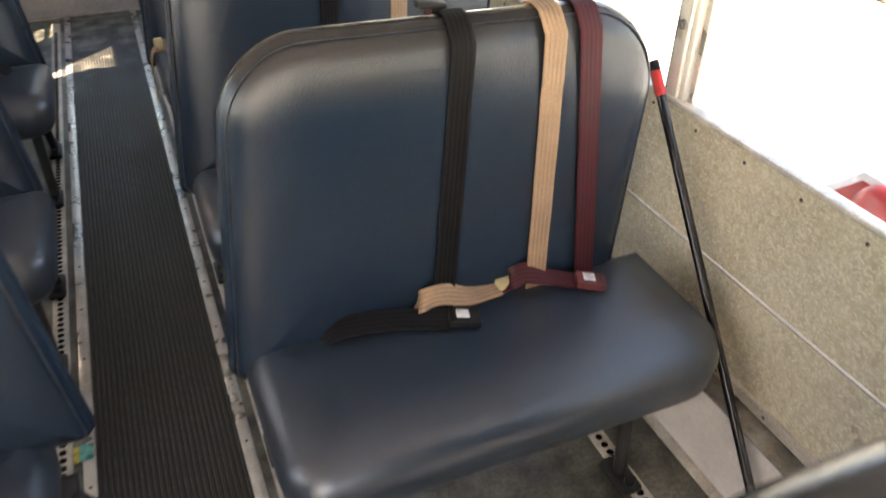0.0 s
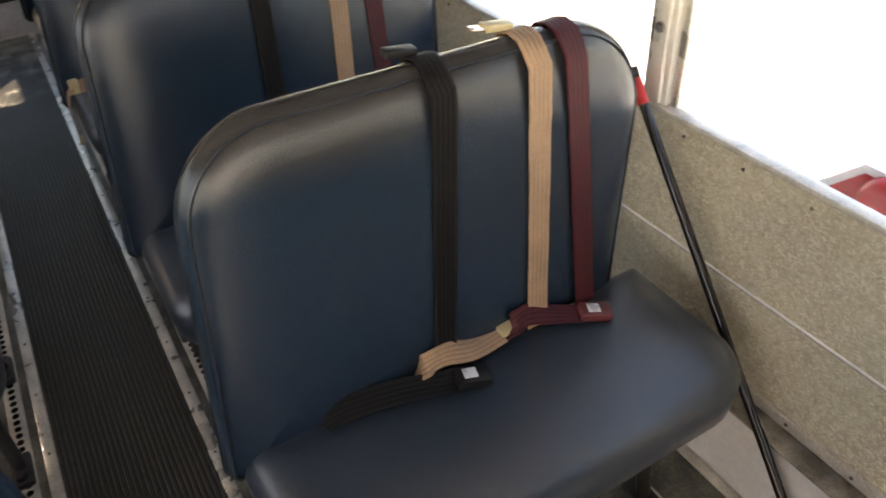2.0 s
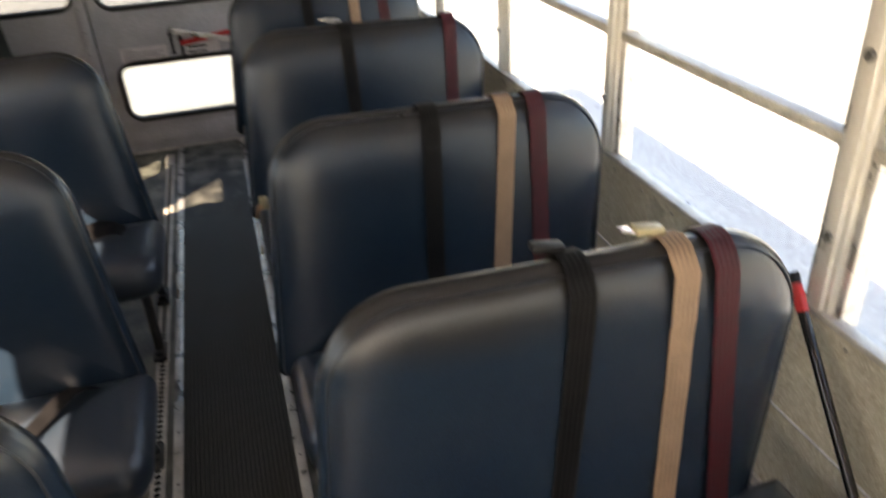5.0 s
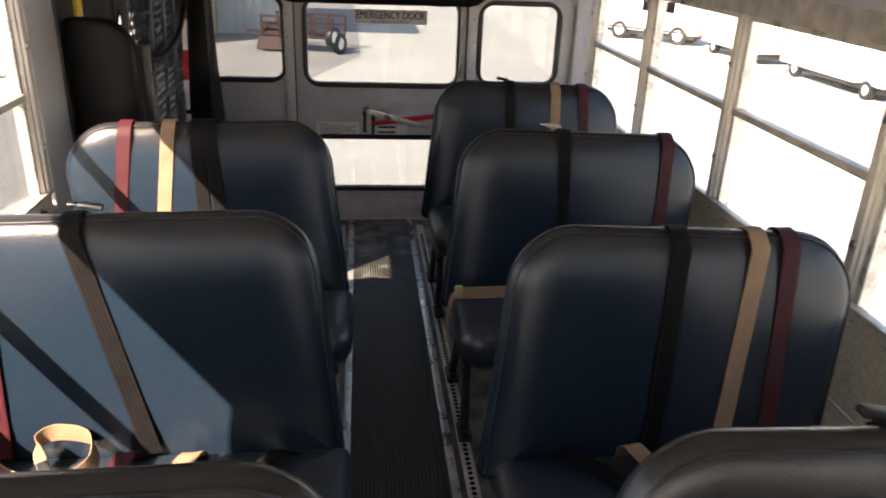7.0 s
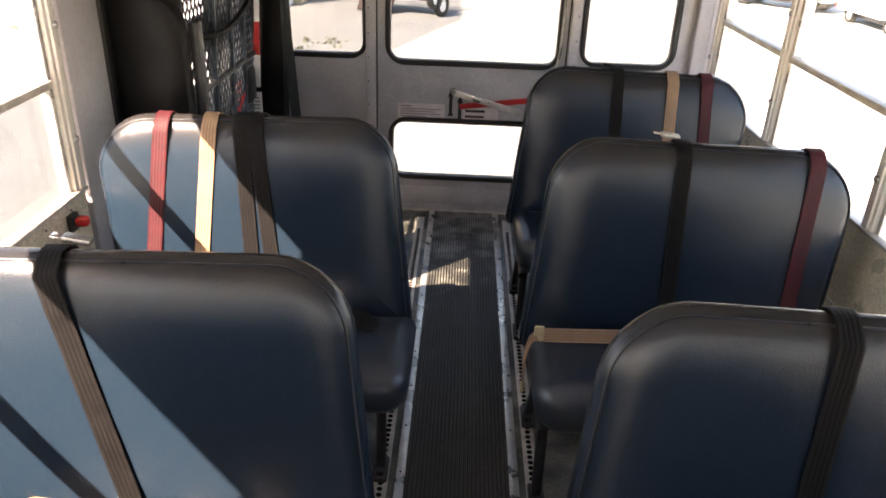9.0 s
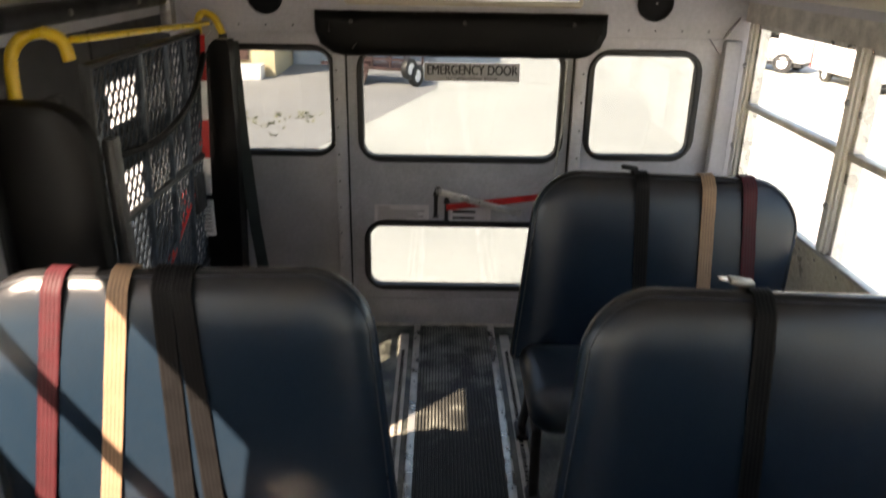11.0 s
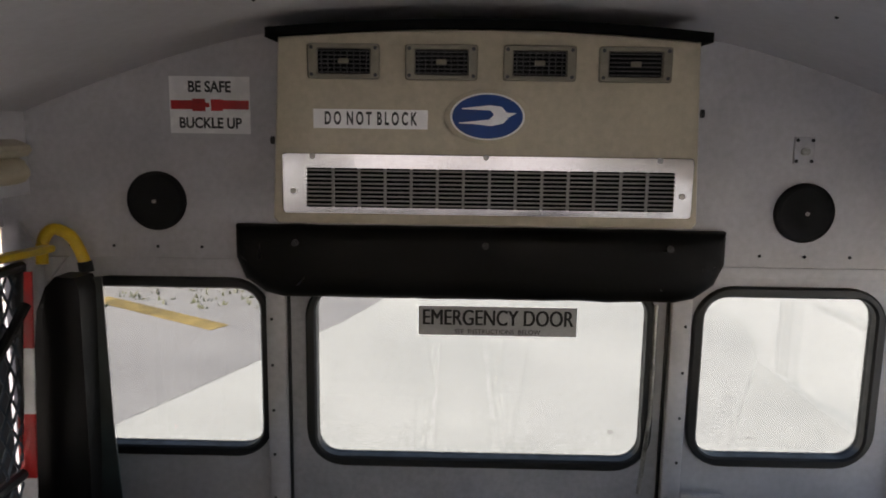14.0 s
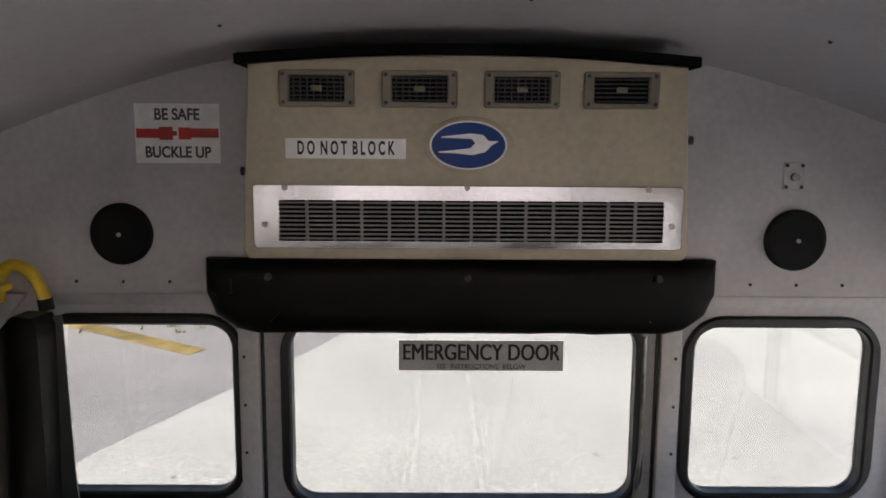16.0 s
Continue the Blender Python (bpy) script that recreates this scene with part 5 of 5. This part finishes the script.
    part("strap_box", box(-0.90, -0.77, 4.74, 4.84, 0.05, 0.32, 0.02), BLACK_VINYL, t)
    z = 1.41
    for k in range(4):
        z2 = z - (0.16 if k else 0.18)
        f = lambda q: -1.042 - 0.052 * (1.41 - q)
        bm = bmesh.new()
        lo = [bm.verts.new(v) for v in ((f(z2) - 0.02, 4.735, z2), (f(z2) + 0.02, 4.735, z2), (f(z) + 0.02, 4.735, z), (f(z) - 0.02, 4.735, z))]
        hi = [bm.verts.new(v.co + Vector((0, 0.006, 0))) for v in lo]
        bm.faces.new(lo)
        bm.faces.new(hi)
        skin(bm, [lo, hi])
        part("reflective_band", bm, RED if k % 2 == 0 else WHITE, t, "red" if k % 2 == 0 else "white", smooth=False)
        z = z2
    part("warning_label", box(-1.112, -1.052, 4.724, 4.734, 0.565, 0.725), WHITE, t, "white printed label", smooth=False)
    for k in range(7):
        part("text_bar", box(-1.105, -1.062, 4.7232, 4.724, 0.585 + 0.018 * k, 0.592 + 0.018 * k), INK_GREY, t, smooth=False)
    part("base_plate", box(-1.13, -0.80, 4.45, 4.88, 0.001, 0.035, 0.006), YELLOW, t, "yellow painted base plate")
    part("pump_handle", rod((-1.10, 4.30, 0.62), (-1.09, 4.62, 0.80), 0.012), RED, t, "red pump handle")
    part("pump_grip", rod((-1.12, 4.56, 0.77), (-1.12, 4.64, 0.815), 0.015), RED, t)
    part("pump_body", box(-1.14, -1.07, 4.60, 4.72, 0.70, 0.86, 0.01), FRAME, t)


lift()

ld = thing("lift_door", "grey side lift doors with windows, closed", "door", kind="structure")
for y0, y1, g0, g1, za, zb in ((3.525, 4.19, 3.70, 3.96, 0.80, 1.30), (4.21, 4.97, 4.24, 4.61, 0.765, 1.30)):
    pl = lambda u, v, d: Vector((-1.238 - d, u, v))
    o, i = rrect(y0, y1, 0.30, HEAD, 0.004, 6), rrect(g0, g1, za, zb, 0.05, 6)
    lf = part("door_leaf", ring_frame(o, i, pl, 0.062, 0.0), FRAME, ld)
    g = rrect(g0, g1, za, zb, 0.05, 6, -0.014), rrect(g0, g1, za, zb, 0.04, 6, 0.012)
    part("gasket", ring_frame(g[0], g[1], pl, 0.03, -0.008, bev=0.005), RUBBER, lf)
    if g0 > 4.0:
        # scattering added to this pane so no sun patch reaches the rear wall
        part("pane", box(-1.267, -1.263, g0, g1, za, zb), DIFFUSING, lf, "diffusing pane", smooth=False)
    else:
        part("pane", box(-1.267, -1.263, g0, g1, za, zb), PANE, lf, smooth=False).visible_shadow = False
part("centre_stile", box(-1.292, -1.232, 4.191, 4.209, 0.30, HEAD, 0.004), FRAME, ld)
part("front_column", box(-1.30, -1.2425, 3.266, 3.522, 0.0, 1.545, 0.012), WALL, ld, "grey steel column")
hp = thing("lift_header_pad", "long black vinyl pad over the side lift door", "pad")
part("cushion", box(-1.16, -1.10, 3.45, 4.60, 1.528, 1.588, 0.025, seg=4), BLACK_VINYL, hp)
for y in (3.8, 4.3):
    part("bolt", rod((-1.102, y, 1.558), (-1.094, y, 1.558), 0.009), STEEL, hp)
part("bracket", box(-1.17, -1.125, 4.68, 4.74, 1.42, 1.60, 0.006), STEEL, hp)


# ---- outside ----
GZ = -0.80
bm = bmesh.new()
bmesh.ops.create_grid(bm, x_segments=8, y_segments=8, size=600)
gr = part("ground", bm, GROUND, smooth=False)
gr.location.z = GZ
tagged(gr, "sun-bleached pale concrete yard", "ground", kind="structure")
bm = bmesh.new()
lo = [bm.verts.new((x, y, GZ + 0.003)) for x, y in ((-6.3, -20), (-3.6, -20), (-3.4, 7.5), (-2.86, 9.2), (-2.18, 10.8), (-1.5, 12.5), (-0.9, 14.5), (-0.1, 17.0), (-0.3, 30), (-60, 60), (-60, 14.5), (-6.1, 14.0), (-5.9, 12.0))]
bm.faces.new(lo)
tagged(part("asphalt_apron", bm, ASPHALT, smooth=False), "worn grey asphalt apron beside the concrete", "road", kind="structure")
ln = part("yellow_line", box(0.0, 2.6, -0.15, 0.15, GZ + 0.006, GZ + 0.010, m=Matrix.Translation((-2.98, 12.1, 0)) @ Matrix.Rotation(radians(147), 4, "Z")), mat("faded_yellow_line", (0.42, 0.31, 0.11), 0.8, var=0.3, scale=2, fine=0.3))
tagged(ln, "faded yellow line painted on the concrete yard", "road marking", kind="structure")


def weeds(y0, y1, x0, x1, n):
    """Sparse tufts of short dry grass along a joint in the paving."""
    rnd = random.Random(4)
    bm = bmesh.new()
    for i in range(n):
        x, y = rnd.uniform(x0, x1), rnd.gauss((y0 + y1) / 2, (y1 - y0) / 4)
        for k in range(5):
            a, r, h = rnd.uniform(0, 6.28), rnd.uniform(0.01, 0.03), rnd.uniform(0.02, 0.07)
            p = Vector((x + 0.05 * math.cos(a), y + 0.05 * math.sin(a), GZ + 0.003))
            vs = [bm.verts.new(p + Vector((r * math.sin(a), -r * math.cos(a), 0))), bm.verts.new(p - Vector((r * math.sin(a), -r * math.cos(a), 0))), bm.verts.new(p + Vector((0.6 * h * math.cos(a), 0.6 * h * math.sin(a), h)))]
            bm.faces.new(vs)
    return bm


tagged(part("weeds", weeds(12.9, 14.6, -9.0, -2.0, 110), mat("dry_grass", (0.24, 0.245, 0.15), 0.8, var=0.3, scale=3), smooth=False), "sparse dry weeds along a crack in the yard", "weeds", kind="stuff")


def wrapper():
    """A scrap of crumpled printed foil beside the seat track."""
    t = thing("snack_wrapper", "small crumpled teal and yellow foil wrapper on the floor", "litter")
    for name, ma, x0, x1 in (("foil", mat("teal_foil", (0.10, 0.42, 0.40), 0.3, 0.2, var=0.25, scale=40), -0.016, 0.016), ("torn_end", mat("yellow_foil", (0.65, 0.55, 0.12), 0.3, 0.2, var=0.2, scale=40), -0.030, -0.0165)):
        bm = bmesh.new()
        rows = [[bm.verts.new((WX + x0 + (x1 - x0) * i / 4, WY - 0.026 + 0.052 * j / 6, WZ + 0.004 + 0.005 * noise.noise(Vector((i * 0.9 + 3 * x0, j * 0.8, 2))))) for j in range(7)] for i in range(5)]
        skin(bm, rows, closed=False)
        r = bmesh.ops.extrude_face_region(bm, geom=list(bm.faces))
        bmesh.ops.translate(bm, vec=(0, 0, 0.0015), verts=[v for v in r["geom"] if isinstance(v, bmesh.types.BMVert)])
        part(name, bm, ma, t)


WX, WY, WZ = -0.185, 1.58, 0.009
wrapper()


def stop_arm():
    t = thing("stop_arm", "red octagonal stop arm with a round red lamp", "stop sign")
    m = pose(1.42, 0.965, 0.590, 0, -84, 0) @ pose(0, 0, 0, 0, 0, 22.5)
    q = pose(1.42, 0.965, 0.590, 0, -84, 0)
    oc = lambda r, z, bm: [bm.verts.new(m @ Vector((r * math.cos(k * math.pi / 4), r * math.sin(k * math.pi / 4), z))) for k in range(8)]
    for name, r, za, zb, ma in (("white_border", 0.166, -0.012, 0.0, WHITE), ("red_face", 0.148, 0.0005, 0.004, RED)):
        bm = bmesh.new()
        a, b_ = oc(r, za, bm), oc(r, zb, bm)
        skin(bm, [a, b_])
        bm.faces.new(a)
        bm.faces.new(b_)
        part(name, bm, ma, t, smooth=False)
    bm = bmesh.new()
    prof = [(0.052, 0.004), (0.05, 0.016), (0.04, 0.026), (0.02, 0.031)]
    rings = [[bm.verts.new(q @ Vector((r * math.cos(k * math.pi / 12) + 0.10, r * math.sin(k * math.pi / 12), z))) for k in range(24)] for r, z in prof]
    skin(bm, rings)
    bm.faces.new(rings[-1])
    bm.faces.new(rings[0])
    part("lamp_lens", bm, RED, t, "red lamp lens")
    part("hinge_arm", box(1.295, 1.43, 1.115, 1.165, 0.575, 0.665, 0.015), FRAME, t)


stop_arm()


def wheel(t, x, y, r, w, axis=(1, 0, 0), lift=0.0):
    a = Vector(axis).normalized()
    c = Vector((x, y, GZ + r + lift))
    q = a.to_track_quat("Z", "Y").to_matrix().to_4x4()
    bm = bmesh.new()
    prof = [(0.55, -0.40), (0.82, -0.5), (0.96, -0.42), (1.0, -0.2), (1.0, 0.2), (0.96, 0.42), (0.82, 0.5), (0.55, 0.40)]
    rings = [[bm.verts.new(Matrix.Translation(c) @ q @ Vector((r * k * math.cos(g), r * k * math.sin(g), w * h))) for g in [2 * math.pi * j / 24 for j in range(24)]] for k, h in prof]
    skin(bm, rings)
    ty = part("tyre", bm, RUBBER, t)
    bm = rod(c - a * w * 0.3, c + a * w * 0.3, r * 0.56, n=20)
    rod(c - a * w * 0.36, c + a * w * 0.36, r * 0.2, bm, 12)
    part("rim", bm, WHITE, ty, "white steel rim")


def trailer():
    t = thing("utility_trailer", "dull red steel utility trailer with open rails", "trailer")
    rust = mat("rusty_red_paint", (0.040, 0.013, 0.013), 0.7, var=0.3, scale=3)
    q = Matrix.Translation((-1.50, 17.9, 0)) @ Matrix.Rotation(radians(-18), 4, "Z")
    part("deck", box(-1.05, 1.05, -0.55, 0.55, GZ + 0.40, GZ + 0.47, 0.01, m=q), rust, t)
    for v in (-0.54, 0.54):
        for z in (0.68, 0.92):
            part("side_rail", box(-1.05, 1.05, v - 0.025, v + 0.025, GZ + z - 0.03, GZ + z + 0.03, m=q), rust, t)
        for k in range(5):
            part("rail_post", box(-1.03 + 0.51 * k, -0.98 + 0.51 * k, v - 0.024, v + 0.024, GZ + 0.47, GZ + 0.95, m=q), rust, t)
    part("ramp", box(-0.9, 0.1, -0.03, 0.03, 0, 0.85, 0.01, m=q @ Matrix.Translation((-0.2, -0.75, GZ + 0.06)) @ Matrix.Rotation(radians(-38), 4, "X")), rust, t)
    part("tow_bar", box(-1.7, -1.05, -0.04, 0.04, GZ + 0.38, GZ + 0.45, m=q), rust, t)
    wheel(t, -0.67, 17.02, 0.28, 0.18, (0.85, -0.52, 0), 0.20)
    wheel(t, -0.50, 17.25, 0.28, 0.18, (0.85, -0.52, 0))
    t.location, t.scale = (-0.16, 3.695, -0.176), (0.78, 0.78, 0.78)
    part("spare_bracket", box(-0.80, -0.66, 17.06, 17.42, GZ + 0.44, GZ + 0.52, 0.01), rust, t)


trailer()


def shed():
    t = thing("warehouse", "cream block warehouse with a blue-grey panel and brown door", "building")
    cream = mat("cream_block_wall", (0.62, 0.52, 0.34), 0.85, var=0.12, scale=0.8, fine=0.1)
    blue = mat("pale_blue_siding", (0.42, 0.48, 0.52), 0.7, var=0.1, scale=0.6, stretch=(14, 1, 0.2))
    part("wall", box(-16, -4.0, 18.5, 24, GZ, GZ + 3.6), cream, t, smooth=False)
    part("side_bay", box(-3.98, -2.4, 20.5, 24, GZ, GZ + 3.4), blue, t, smooth=False)
    part("roof", box(-16.2, -2.2, 18.3, 24.2, GZ + 3.61, GZ + 3.85, 0.03), WHITE, t)
    part("door", box(-5.3, -4.55, 18.44, 18.499, GZ + 0.35, GZ + 2.4, 0.01), mat("brown_door_paint", (0.10, 0.05, 0.04), 0.6), t)
    part("step", box(-5.5, -4.2, 18.0, 18.43, GZ, GZ + 0.3, 0.02), WHITE, t)
    t.location = (0.4, -0.4, 0)
    part("vent", box(-6.3, -5.7, 18.45, 18.499, GZ + 0.8, GZ + 2.1), PALE, t)


shed()


def pickup(x, y, ang):
    t = thing("pickup_truck", "small white pickup truck parked in the bright yard", "truck", "parked trucks")
    m = Matrix.Translation((x, y, GZ)) @ Matrix.Rotation(ang, 4, "Z")
    part("chassis", box(-1.25, 1.25, -0.42, 0.42, 0.16, 0.28, 0.02, m=m), FRAME, t)
    part("body", box(-1.35, 1.35, -0.5, 0.5, 0.26, 0.72, 0.05, m=m), WHITE, t)
    cab = part("cab", box(-0.35, 0.75, -0.46, 0.46, 0.70, 1.15, 0.08, m=m), WHITE, t)
    for v in (-0.465, 0.461):
        for u in (-0.26, 0.24):
            part("side_window", box(u, u + 0.42, v, v + 0.004, 0.78, 1.05, m=m), DARK, cab, smooth=False)
    for v in (-0.53, 0.49):
        part("bumper_strip", box(-1.2, 1.2, v, v + 0.04, 0.30, 0.34, 0.008, m=m), FRAME, t)
    ax = m.to_3x3() @ Vector((0, 1, 0))
    for u in (-0.835, 0.835):
        for v in (-0.44, 0.44):
            c = m @ Vector((u, v, 0))
            wheel(t, c.x, c.y, 0.24, 0.16, ax)


def box_truck(x, y, L, ang, label):
    t = thing("box_truck", label, "truck", "parked trucks")
    m = Matrix.Translation((x, y, GZ)) @ Matrix.Rotation(ang, 4, "Z")
    part("chassis", box(-L / 2 + 0.1, L / 2 - 0.1, -0.45, 0.45, 0.13, 0.24, 0.02, m=m), FRAME, t)
    part("cargo_box", box(-L / 2, L / 2 - 0.7, -0.6, 0.6, 0.24, 1.75, 0.03, m=m), WHITE, t)
    part("cab", box(L / 2 - 0.68, L / 2, -0.55, 0.55, 0.24, 1.25, 0.08, m=m), WHITE, t)
    part("corner_trim", box(-L / 2 - 0.012, -L / 2 + 0.03, -0.612, -0.601, 0.26, 1.73, m=m), RED, t)
    ax = m.to_3x3() @ Vector((0, 1, 0))
    for u in (-L / 2 + 0.5, L / 2 - 0.4):
        for v in (-0.5, 0.5):
            c = m @ Vector((u, v, 0))
            wheel(t, c.x, c.y, 0.17, 0.14, ax)


pickup(7.85, 20.85, math.atan2(-1.2, 1.16))
box_truck(9.1, 18.0, 2.4, math.atan2(-2.3, 0.2), "white box truck parked behind the pickup in the sun")
box_truck(9.4, 14.4, 3.2, math.atan2(-2.1, 0.05), "long white box truck parked near the bus")
